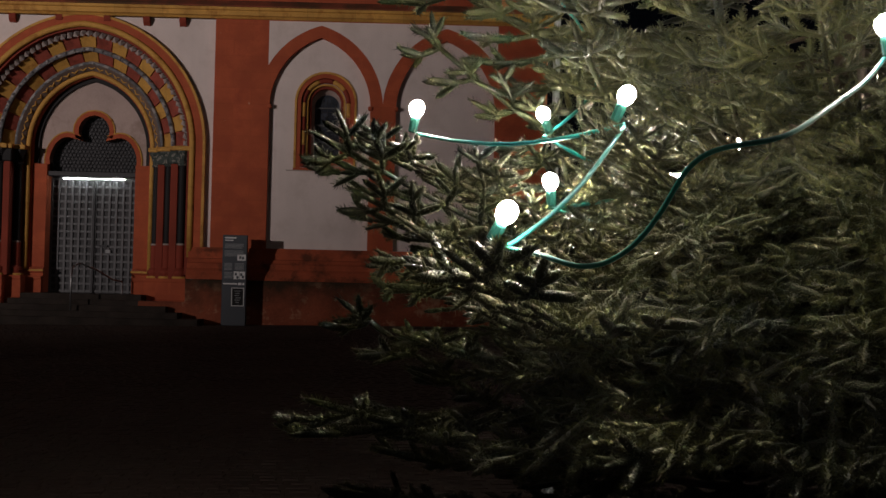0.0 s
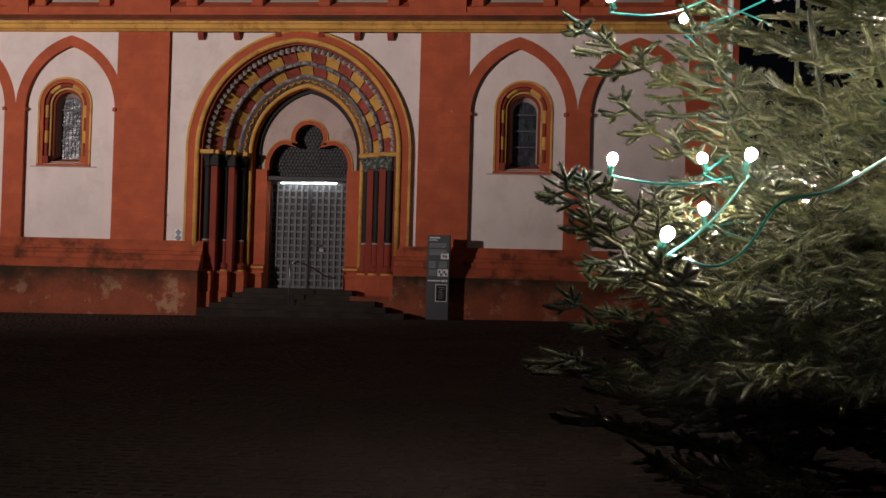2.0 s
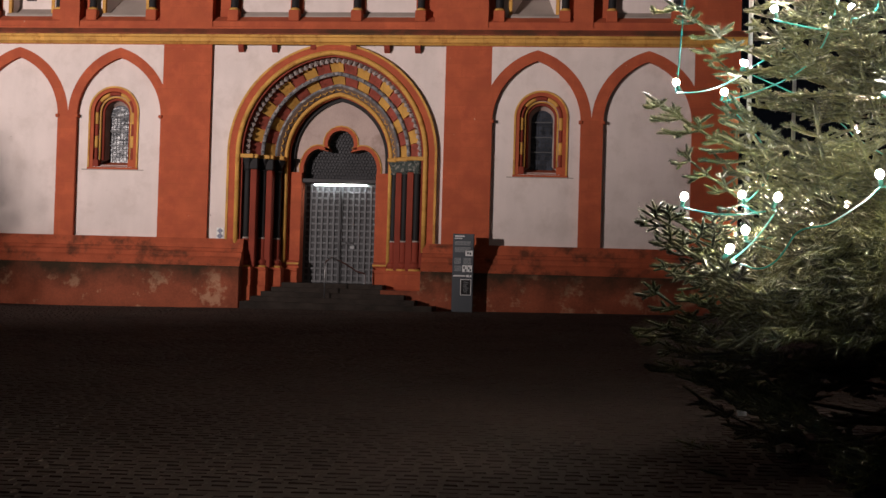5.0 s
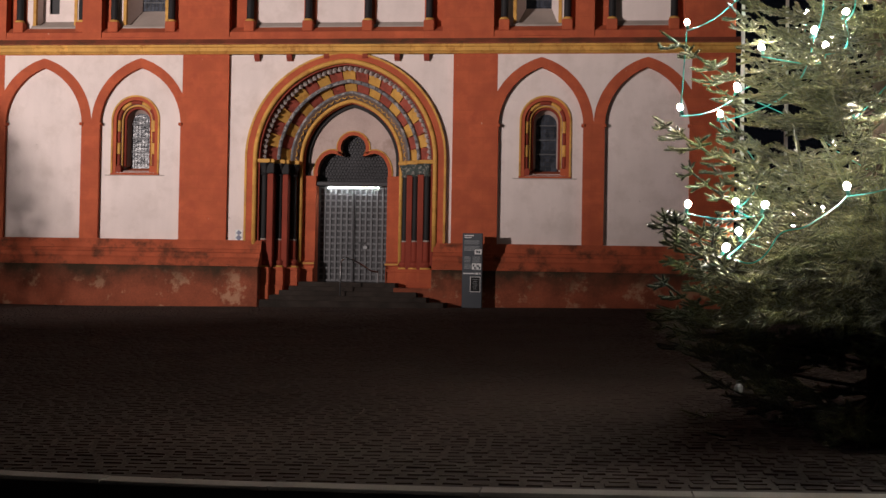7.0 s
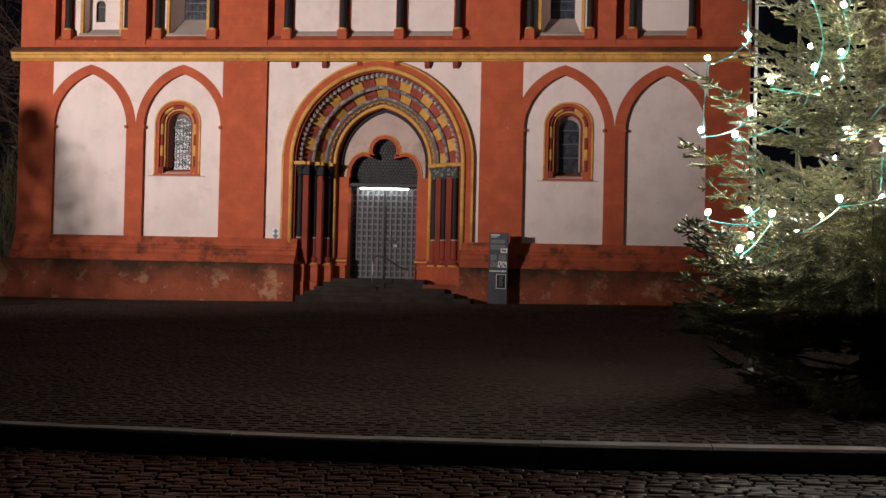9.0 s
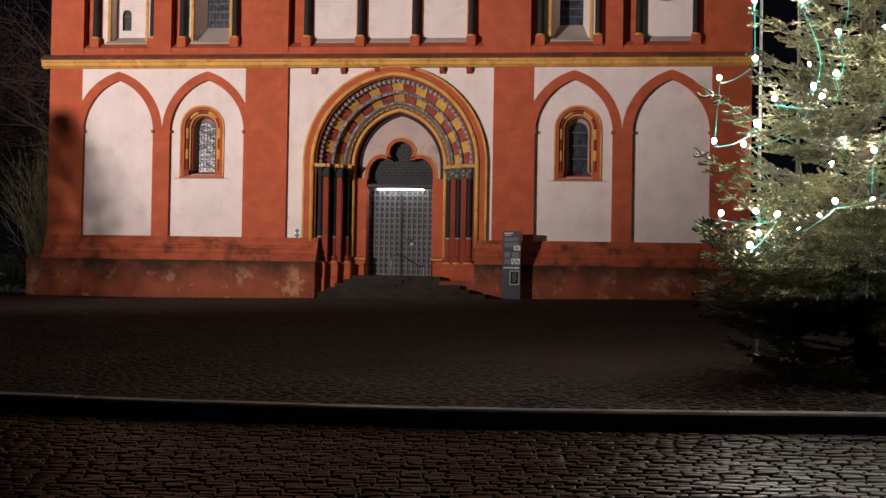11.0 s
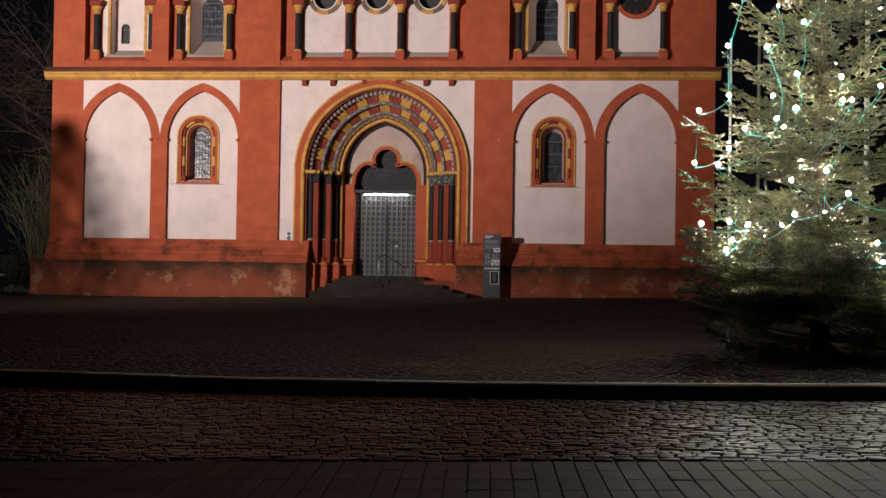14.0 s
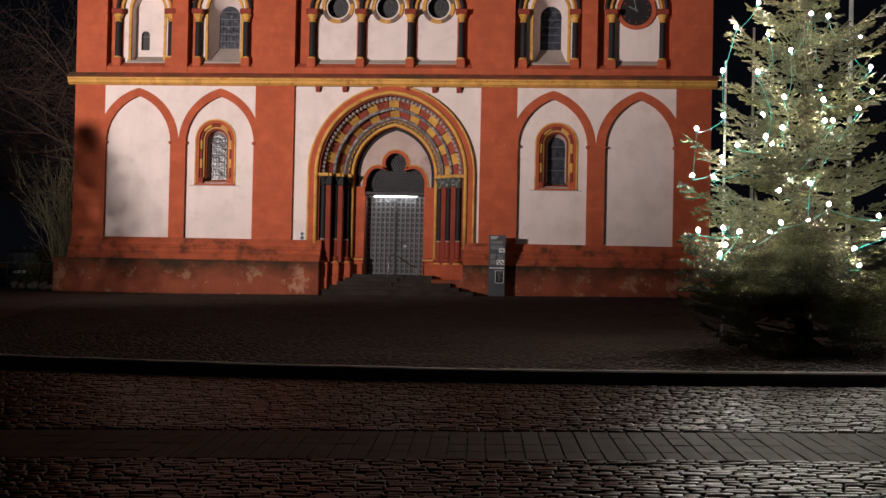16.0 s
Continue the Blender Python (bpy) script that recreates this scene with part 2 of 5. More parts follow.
def needle_material(name, dark, light):
    m = bpy.data.materials.new(name)
    m.use_nodes = True
    n, l = m.node_tree.nodes, m.node_tree.links
    b = n["Principled BSDF"]
    geo, info, no = n.new("ShaderNodeNewGeometry"), n.new("ShaderNodeObjectInfo"), n.new("ShaderNodeTexNoise")
    no.inputs["Scale"].default_value, no.inputs["Detail"].default_value = 9, 3
    l.new(geo.outputs["Position"], no.inputs["Vector"])
    add = n.new("ShaderNodeMath")
    add.operation = "MULTIPLY_ADD"
    l.new(info.outputs["Random"], add.inputs[0])
    add.inputs[1].default_value = 0.3
    l.new(no.outputs["Fac"], add.inputs[2])
    ramp = n.new("ShaderNodeValToRGB")
    ramp.color_ramp.elements[0].position, ramp.color_ramp.elements[0].color = 0.15, (*dark, 1)
    ramp.color_ramp.elements[1].position, ramp.color_ramp.elements[1].color = 1.0, (*light, 1)
    add2 = n.new("ShaderNodeMath")
    add2.operation = "MULTIPLY_ADD"
    l.new(geo.outputs["Random Per Island"], add2.inputs[0])
    add2.inputs[1].default_value = 0.30
    l.new(add.outputs[0], add2.inputs[2])
    fine, add3 = n.new("ShaderNodeTexNoise"), n.new("ShaderNodeMath")
    fine.inputs["Scale"].default_value, fine.inputs["Detail"].default_value = 240, 2
    l.new(geo.outputs["Position"], fine.inputs["Vector"])
    add3.operation = "MULTIPLY_ADD"
    l.new(fine.outputs["Fac"], add3.inputs[0])
    add3.inputs[1].default_value = 0.5
    l.new(add2.outputs[0], add3.inputs[2])
    bp = n.new("ShaderNodeBump")
    bp.inputs["Strength"].default_value, bp.inputs["Distance"].default_value = 0.9, 0.006
    l.new(fine.outputs["Fac"], bp.inputs["Height"])
    l.new(bp.outputs[0], b.inputs["Normal"])
    half = n.new("ShaderNodeMath")
    half.operation = "MULTIPLY_ADD"
    l.new(add3.outputs[0], half.inputs[0])
    half.inputs[1].default_value, half.inputs[2].default_value = 1.0, -0.56
    l.new(half.outputs[0], ramp.inputs[0])
    l.new(ramp.outputs[0], b.inputs["Base Color"])
    b.inputs["Roughness"].default_value, b.inputs["Specular IOR Level"].default_value = 0.42, 0.5
    tr, mx = n.new("ShaderNodeBsdfTranslucent"), n.new("ShaderNodeMixShader")
    l.new(ramp.outputs[0], tr.inputs["Color"])
    mx.inputs[0].default_value = 0.06
    l.new(b.outputs[0], mx.inputs[1])
    l.new(tr.outputs[0], mx.inputs[2])
    l.new(mx.outputs[0], n["Material Output"].inputs["Surface"])
    return m


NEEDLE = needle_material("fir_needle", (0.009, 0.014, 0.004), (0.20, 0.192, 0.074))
# the same needles, with the shade inside the brush put into the colour
NEEDLE_SHADED = needle_material("shaded_inner_needle", (0.004, 0.007, 0.002), (0.095, 0.093, 0.033))

# ---- building tools ----


def thing(name, label, category, at=(0, 0, 0), group="", kind=""):
    ob = new(name)
    ob.location = at
    return tagged(ob, label, category, group, kind)


def put(name, verts, faces, mats, parent=None, label="", slots=None, smooth=False):
    """One mesh object from world-space lists; it keeps its world place under its parent, whose turn is none."""
    me = bpy.data.meshes.new(name)
    me.from_pydata([tuple(v) for v in verts], [], [tuple(f) for f in faces])
    for m in mats if isinstance(mats, (list, tuple)) else [mats]:
        me.materials.append(m)
    if slots is not None:
        me.polygons.foreach_set("material_index", slots)
    if smooth:
        me.polygons.foreach_set("use_smooth", [True] * len(me.polygons))
    me.update()
    ob = new(name, me)
    if parent is not None:
        ob.parent = parent
        p, at = parent, Vector((0, 0, 0))
        while p is not None:
            at, p = at + p.location, p.parent
        ob.location = -at
    if label:
        ob["label"] = label
    return ob


def holder(name, parent, label):
    """An Empty for a part that has pieces of its own."""
    ob = new(name)
    ob.parent = parent
    ob.location = -parent.location
    ob["label"] = label
    return ob


def part(name, bm, mats, parent=None, label="", smooth=False):
    bmesh.ops.recalc_face_normals(bm, faces=bm.faces)
    bm.verts.index_update()
    v = [tuple(x.co) for x in bm.verts]
    f = [[x.index for x in g.verts] for g in bm.faces]
    s = [g.material_index for g in bm.faces]
    bm.free()
    return put(name, v, f, mats, parent, label, s, smooth)


def box(x0, x1, y0, y1, z0, z1, bevel=0.0, bm=None, seg=1):
    fresh = bm is None
    bm = bm or bmesh.new()
    g = bmesh.ops.create_cube(bm, size=1.0, matrix=Matrix.Translation(((x0 + x1) / 2, (y0 + y1) / 2, (z0 + z1) / 2)) @ Matrix.Diagonal((x1 - x0, y1 - y0, z1 - z0, 1)))
    if bevel and fresh:
        bmesh.ops.bevel(bm, geom=bm.edges[:], offset=bevel, segments=seg, affect="EDGES")
    return bm


def arch(cx, a, h, zs, zb, n=14):
    """An arch's outline, left foot to right foot: half width a, rise h above the springing zs, feet at zb."""
    pts = [(cx - a, zb)] if zb < zs - 1e-6 else []
    r = (a * a + h * h) / (2 * a)
    top = math.atan2(h, r - a) if h >= a - 1e-6 else None
    left = []
    if top is None:
        for i in range(n + 1):
            t = math.pi / 2 * i / n
            left.append((-a * math.cos(t), h * math.sin(t)))
    else:
        for i in range(n + 1):
            t = top * i / n
            left.append((r - a - r * math.cos(t), r * math.sin(t)))
    left[-1] = (0.0, h)
    pts += [(cx + x, zs + z) for x, z in left] + [(cx - x, zs + z) for x, z in reversed(left[:-1])]
    if zb < zs - 1e-6:
        pts.append((cx + a, zb))
    return pts


def plate(outer, holes, y0, y1, bm=None):
    """A slab in the xz plane between y0 (front) and y1, with holes that go through."""
    bm = bm or bmesh.new()
    start = set(bm.faces)
    edges, rings = [], []
    for loop in (outer, *holes):
        vs = [bm.verts.new((x, y0, z)) for x, z in loop]
        rings.append(vs)
        for i in range(len(vs)):
            edges.append(bm.edges.new((vs[i], vs[(i + 1) % len(vs)])))
    bmesh.ops.triangle_fill(bm, edges=edges, use_beauty=True, use_dissolve=False)
    front = [f for f in bm.faces if f not in start]
    back = {}
    for vs in rings:
        for v in vs:
            back[v] = bm.verts.new((v.co.x, y1, v.co.z))
    for f in front:
        bm.faces.new([back[v] for v in reversed(f.verts)])
    for vs in rings:
        for i in range(len(vs)):
            p, q = vs[i], vs[(i + 1) % len(vs)]
            bm.faces.new((p, q, back[q], back[p]))
    return bm


def band(outer, inner, y0, y1, bm=None):
    """A solid band between two outlines with as many points each, open at the feet."""
    bm = bm or bmesh.new()
    rows = [[bm.verts.new((x, y, z)) for x, z in line] for line, y in ((outer, y0), (inner, y0), (inner, y1), (outer, y1))]
    for i in range(len(outer) - 1):
        for k in range(4):
            a, b = rows[k], rows[(k + 1) % 4]
            bm.faces.new((a[i], a[i + 1], b[i + 1], b[i]))
    for i in (0, len(outer) - 1):
        bm.faces.new([r[i] for r in rows])
    return bm


def splay(line0, y0, line1, y1, bm=None):
    bm = bm or bmesh.new()
    a = [bm.verts.new((x, y0, z)) for x, z in line0]
    b = [bm.verts.new((x, y1, z)) for x, z in line1]
    for i in range(len(a) - 1):
        bm.faces.new((a[i], a[i + 1], b[i + 1], b[i]))
    return bm


def tube(points, radius, sides=8, verts=None, faces=None, closed_ends=True):
    """A round bar along points; radius is a number or one for each point."""
    verts, faces = [] if verts is None else verts, [] if faces is None else faces
    pts = [Vector(p) for p in points]
    rad = radius if isinstance(radius, (list, tuple)) else [radius] * len(pts)
    base = len(verts)
    side = None
    for i, p in enumerate(pts):
        d = (pts[min(i + 1, len(pts) - 1)] - pts[max(i - 1, 0)]).normalized()
        if side is None:
            side = d.orthogonal().normalized()
        side = (side - d * side.dot(d)).normalized()
        up = d.cross(side)
        for k in range(sides):
            t = 2 * math.pi * k / sides
            verts.append(p + (side * math.cos(t) + up * math.sin(t)) * rad[i])
    for i in range(len(pts) - 1):
        for k in range(sides):
            k2 = (k + 1) % sides
            faces.append((base + i * sides + k, base + i * sides + k2, base + (i + 1) * sides + k2, base + (i + 1) * sides + k))
    if closed_ends:
        faces.append(tuple(base + k for k in reversed(range(sides))))
        faces.append(tuple(base + (len(pts) - 1) * sides + k for k in range(sides)))
    return verts, faces


def roll(line, y, radius, sides=8):
    return tube([(x, y, z) for x, z in line], radius, sides)


def turned_part(name, x, y, profile, mat, parent, label="", sides=14):
    v, f = turned_fix(x, y, profile, sides)
    return put(name, v, f, mat, parent, label, smooth=False)


def turned_fix(x, y, profile, sides):
    v, f = [], []
    for z, r in profile:
        for k in range(sides):
            t = 2 * math.pi * (k + 0.5) / sides
            v.append((x + r * math.cos(t), y + r * math.sin(t), z))
    for i in range(len(profile) - 1):
        for k in range(sides):
            k2 = (k + 1) % sides
            f.append((i * sides + k, i * sides + k2, (i + 1) * sides + k2, (i + 1) * sides + k))
    f.append(tuple(reversed(range(sides))))
    f.append(tuple((len(profile) - 1) * sides + k for k in range(sides)))
    return v, f


def moulding(x0, x1, profile):
    """A straight moulding along x with the outline profile of (y, z)."""
    bm = bmesh.new()
    a = [bm.verts.new((x0, y, z)) for y, z in profile]
    b = [bm.verts.new((x1, y, z)) for y, z in profile]
    n = len(profile)
    for i in range(n):
        bm.faces.new((a[i], a[(i + 1) % n], b[(i + 1) % n], b[i]))
    bm.faces.new(list(reversed(a)))
    bm.faces.new(b)
    return bm


# ---- the lie of the land ----


def clampx(x):
    return max(-16.0, min(12.0, x))


def kerb_y(x):
    x = clampx(x)
    return 1.1 + 0.02 * min(x + 1.5, 0) ** 2 + 0.03 * max(x + 1.5, 0)


def plaza_z(x, y):
    xx = clampx(x)
    k, f = 0.21 + 0.018 * xx, 0.576 + 0.013 * xx
    return k + (f - k) * max(0.0, min(1.0, (y - 1.1) / 28.5))


def road_z(x, y):
    return 0.06 + 0.018 * clampx(x) + 0.021 * (max(-30.0, min(1.1, y)) - 1.1)


# ---- the ground, one sheet each side of the kerb ----
xs = [-400, -150, -60, -30] + [-20 + i for i in range(37)] + [30, 60, 150, 400]


def sheet(name, ys, zfun, mat, label, category):
    v, f = [], []
    for x in xs:
        for s in ys:
            y = kerb_y(x) + s
            v.append((x, y, zfun(x, y)))
    n = len(ys)
    for i in range(len(xs) - 1):
        for j in range(n - 1):
            f.append((i * n + j, (i + 1) * n + j, (i + 1) * n + j + 1, i * n + j + 1))
    return tagged(put(name, v, f, mat), label, category, kind="structure")


sheet("ground", [0.0, 1, 3, 6, 10, 15, 20, 28.5, 40, 100, 500], lambda x, y: plaza_z(x, y) - 0.012, SETT, "dark brown-grey setts of a sloping church square", "ground")
road = sheet("road", [-500, -100, -40, -20, -10, -5, -2, 0.12], lambda x, y: road_z(x, y) - 0.02, JOINT, "dark cobbled street below the kerb with worn shiny setts", "road")

# ---- the church front ----
FY, PY = 30.0, 30.13          # plane of the pilasters, plane of the white panels
CX = -8.98                    # axis of the portal
church = thing("church", "red and white painted church front with a colourful round portal", "church", (CX, FY, 0.4))

X0, X1 = -20.1, 1.70
PANELS = [(-18.98, -16.68), (-16.137, -13.748), (-4.69, -2.367), (-1.778, 0.504)]
PZ = 2.24


def panel_line(p, grow=0.0, lift=0.0, zb=PZ):
    cx, a = (p[0] + p[1]) / 2, (p[1] - p[0]) / 2
    return arch(cx, a + grow, 1.62 + lift, 5.5, zb)


wall = plate([(X0, 0.0), (X0, 7.56), (X1, 7.56), (X1, 0.0)], [panel_line(p) for p in PANELS] + [[(-12.36, 0.2), (-12.36, 7.5), (-5.96, 7.5), (-5.96, 0.2)]], FY, PY)
part("wall", wall, RED, church, "red limewashed pilasters and arcade frame")

# white wall behind the arcades, pierced by the two windows and the portal
WIN = [(-15.11, 4.12), (-3.40, 4.12)]


def window_line(cx, a, zb, zs=5.64):
    return arch(cx, a, a, zs, zb)


PORTAL_OUT = arch(CX, 2.56, 2.72, 4.55, 0.3)
white = plate([(X0 + 0.05, 0.05), (X0 + 0.05, 7.55), (-12.5, 7.55), (-12.5, 0.05)], [window_line(WIN[0][0], 0.66, 4.14)], PY, PY + 0.12)
part("panel", white, WHITE, church, "white plastered blind arcade")
white = plate([(-5.8, 0.05), (-5.8, 7.55), (X1 - 0.05, 7.55), (X1 - 0.05, 0.05)], [window_line(WIN[1][0], 0.66, 4.14)], PY, PY + 0.12)
part("panel", white, WHITE, church, "white plastered blind arcade")
white = plate([(-12.45, 0.25), (-12.45, 7.52), (-5.85, 7.52), (-5.85, 0.25)], [PORTAL_OUT], FY + 0.10, PY + 0.1)
part("panel", white, WHITE, church, "white plaster round the portal")
# the body of the building behind
core = bmesh.new()
box(X0, X0 + 0.9, PY, 52, 0, 15.5, bm=core)
box(X1 - 0.9, X1, PY, 52, 0, 15.5, bm=core)
box(X0, X1, 51, 52, 0, 15.5, bm=core)
part("side_wall", core, RED, church)
part("roof", box(X0 - 0.2, X1 + 0.2, 29.7, 52.2, 15.5, 15.9), DARKSTONE, church, "dark slate roof edge")
back = plate([(X0 + 0.9, 0), (X0 + 0.9, 7.5), (X1 - 0.9, 7.5), (X1 - 0.9, 0)], [window_line(WIN[0][0], 0.45, 4.20), window_line(WIN[1][0], 0.45, 4.20), arch(CX, 2.53, 2.75, 4.55, 0.2)], PY + 0.125, PY + 0.72)
part("inner_wall", back, SHADED_PLASTER, church)

# spandrels: white fields over the arches
for k in (0, 2):
    pa, pb = PANELS[k], PANELS[k + 1]
    ca, cb = (pa[0] + pa[1]) / 2, (pb[0] + pb[1]) / 2
    half, rise = 1.45, 1.90
    mid = (ca + cb) / 2
    lo, hi = pa[0] - 0.04, pb[1] + 0.04
    outline = [(lo, 7.485)]
    la = [q for q in arch(ca, half, rise, 5.5, 5.5, 22) if lo < q[0] < mid]
    lb = [q for q in arch(cb, half, rise, 5.5, 5.5, 22) if mid < q[0] < hi]
    r = (half ** 2 + rise ** 2) / (2 * half)
    edge = lambda d: 5.5 + math.sqrt(max(0.0, r * r - (d + r - half) ** 2))
    outline += [(lo, edge(ca - lo))] + la + [(mid, edge(mid - ca))] + lb + [(hi, edge(hi - cb)), (hi, 7.485)]
    part("spandrel", plate(outline, [], FY - 0.004, FY + 0.02), WHITE, church, "white plaster spandrel")
# small imposts at the springing of the arches
for p in PANELS:
    for x in p:
        part("impost", box(x - 0.05, x + 0.05, FY - 0.05, PY, 5.47, 5.56, 0.015), RED, church)
# corbels under the cornice
for x in (-11.55, -10.62, -9.55, -8.45, -7.55, -6.72):
    part("corbel", moulding(x - 0.075, x + 0.075, [(FY + 0.1, 7.31), (FY + 0.04, 7.31), (FY - 0.03, 7.38), (FY - 0.05, 7.42), (FY - 0.05, 7.5), (FY + 0.1, 7.5)]), RED_DARK, church, "weathered red stone corbel")

# cornice: ochre band with a dark sloping top
part("cornice", moulding(-20.32, 1.86, [(30.1, 7.5), (29.93, 7.5), (29.89, 7.54), (29.83, 7.56), (29.83, 7.66), (29.79, 7.68), (29.79, 7.74), (30.1, 7.74)]), YELLOW, church, "ochre yellow string course")
part("weathering", moulding(-20.34, 1.88, [(30.1, 7.743), (29.77, 7.743), (29.77, 7.775), (29.98, 7.93), (30.1, 7.93)]), MOSSY, church, "dark weathered slope on the string course")

# plinth courses either side of the portal
BASE_TOP = 1.50
for xa, xb in ((-20.12, -11.30), (-6.43, 1.74)):
    part("base_course", moulding(xa, xb, [(30.0, 2.24), (29.97, 2.24), (29.9, 2.1), (29.9, 1.99), (29.86, 1.97), (29.82, 1.9), (29.76, 1.86), (29.76, 1.76), (29.70, 1.70), (29.64, 1.6), (29.6, BASE_TOP + 0.004), (30.0, BASE_TOP + 0.004)]), RED_BASE, church, "moulded red base course with dark weathered ledges")
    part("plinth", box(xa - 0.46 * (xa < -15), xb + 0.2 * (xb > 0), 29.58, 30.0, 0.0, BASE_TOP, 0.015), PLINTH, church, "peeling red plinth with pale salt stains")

# ---- portal: stepped orders ----
ZS = 4.55


def order(a, zb, zs=ZS):
    h = a + 0.30 - 0.10 * (a - 1.5)
    return arch(CX, a, h, zs, zb, 26)


def ring(name, a0, a1, y0, y1, zb, mat, label=""):
    return part(name, band(order(a0, zb), order(a1, zb), y0, y1), mat, church, label)


ring("archivolt", 2.86, 2.80, 29.965, FY + 0.1, 2.2, YELLOW, "ochre edge of the portal arch")
ring("archivolt", 2.80, 2.60, 29.98, FY + 0.1, 2.0, RED, "red outer arch of the portal")
v, f = roll(order(2.56, 2.0), 29.98, 0.07)
put("bead", v, f, YELLOW, church, "ochre roll moulding", smooth=True)
ring("archivolt", 2.52, 2.44, 30.025, 30.375, 1.6, RED_DARK)
# bodies of the stepped jambs and arches: (half width outside, inside, front, back)
STEPS = [(2.52, 2.06, 30.125, 30.450), (2.08, 1.74, 30.425, 30.775), (1.76, 1.50, 30.750, 31.125)]
for a0, a1, y0, y1 in STEPS:
    ring("jamb", a0, a1, y0 + 0.42, y1 + 0.46, 0.9, RED, "stepped red portal jamb")


def splayed(outer, inner, y, thick, slant):
    """A band whose inner edge lies deeper than its outer edge."""
    bm = band(outer, inner, y, y + thick + slant)
    n = len(outer)
    bm.verts.ensure_lookup_table()
    for k in range(n):
        bm.verts[n + k].co.y += slant
    return bm


def blocks(a0, a1, y, n, thick, shift):
    """Alternating ochre and red voussoirs round the arch above the capitals."""
    o, i = order(a0, ZS), order(a1, ZS)
    lo, li = len(o), len(i)

    def along(line, t):
        s = t * (len(line) - 1)
        k = min(int(s), len(line) - 2)
        u = s - k
        return (line[k][0] + (line[k + 1][0] - line[k][0]) * u, line[k][1] + (line[k + 1][1] - line[k][1]) * u)
    for b in range(n):
        t0, t1 = (b + 0.04) / n, (b + 0.96) / n
        oo = [along(o, t0 + (t1 - t0) * q / 3) for q in range(4)]
        ii = [along(i, t0 + (t1 - t0) * q / 3) for q in range(4)]
        part("voussoir", splayed(oo, ii, y, thick, 0.22), YELLOW if (b + shift) % 2 else BRICKRED, church, "ochre painted voussoir" if (b + shift) % 2 else "dark red painted voussoir")


blocks(2.33, 2.07, 30.337, 19, 0.06, 0)
blocks(1.98, 1.75, 30.625, 17, 0.06, 1)


def leaves(a, y, n, size, mat, name, label):
    """A running ornament of small lobes along an arch."""
    o = order(a, ZS)
    for b in range(n):
        s = (b + 0.5) / n * (len(o) - 1)
        k = min(int(s), len(o) - 2)
        u = s - k
        x, z = o[k][0] + (o[k + 1][0] - o[k][0]) * u, o[k][1] + (o[k + 1][1] - o[k][1]) * u
        ang = math.atan2(o[k + 1][1] - o[k][1], o[k + 1][0] - o[k][0]) + random.uniform(-0.3, 0.3)
        c, sn = math.cos(ang), math.sin(ang)
        v = [(x + size * (dx * c - dz * sn), y + size * dy, z + size * (dx * sn + dz * c)) for dx, dz, dy in ((-1, -0.6, 0.25), (0.2, -1, 0.1), (1, 0.3, 0.25), (-0.2, 1, 0.1), (0, 0, -0.8))]
        put(name, v, [(q, (q + 1) % 4, 4) for q in range(4)] + [(3, 2, 1, 0)], mat, church, label)


leaves(2.385, 30.20, 50, 0.088, PALEGREY, "leaf_ornament", "grey stone leaf of the arch moulding")
for a, y, r in ((2.02, 30.525, 0.055), (1.70, 30.800, 0.05)):
    v, f = roll(order(a, ZS), y, r)
    put("roll_moulding", v, f, GREY, church, "grey marbled roll moulding", smooth=True)
leaves(2.02, 30.475, 30, 0.06, GREY, "leaf_ornament", "grey stone leaf of the arch moulding")
part("archivolt", splayed(order(1.67, ZS), order(1.52, ZS), 30.750, 0.05, 0.14), BROWNGREY, church, "brownish grey band with wavy ornament")
# wavy gold line
w = []
for k, (x, z) in enumerate(order(1.59, ZS)):
    d = Vector((x - CX, z - ZS)).normalized() * (0.035 if k % 2 else -0.035)
    w.append((x + d.x, z + d.y))
v, f = roll(w, 30.825, 0.02, 6)
put("wave_ornament", v, f, YELLOW, church, "ochre wave ornament")
v, f = roll(order(1.46, 1.65), 30.950, 0.06)
put("bead", v, f, YELLOW, church, "ochre inner roll moulding", smooth=True)
ring("archivolt", 1.52, 1.38, 31.000, 31.275, 0.95, RED)
ring("archivolt", 1.385, 1.27, 31.163, 31.263, 4.02, BLACK, "black painted inner edge of the arch")

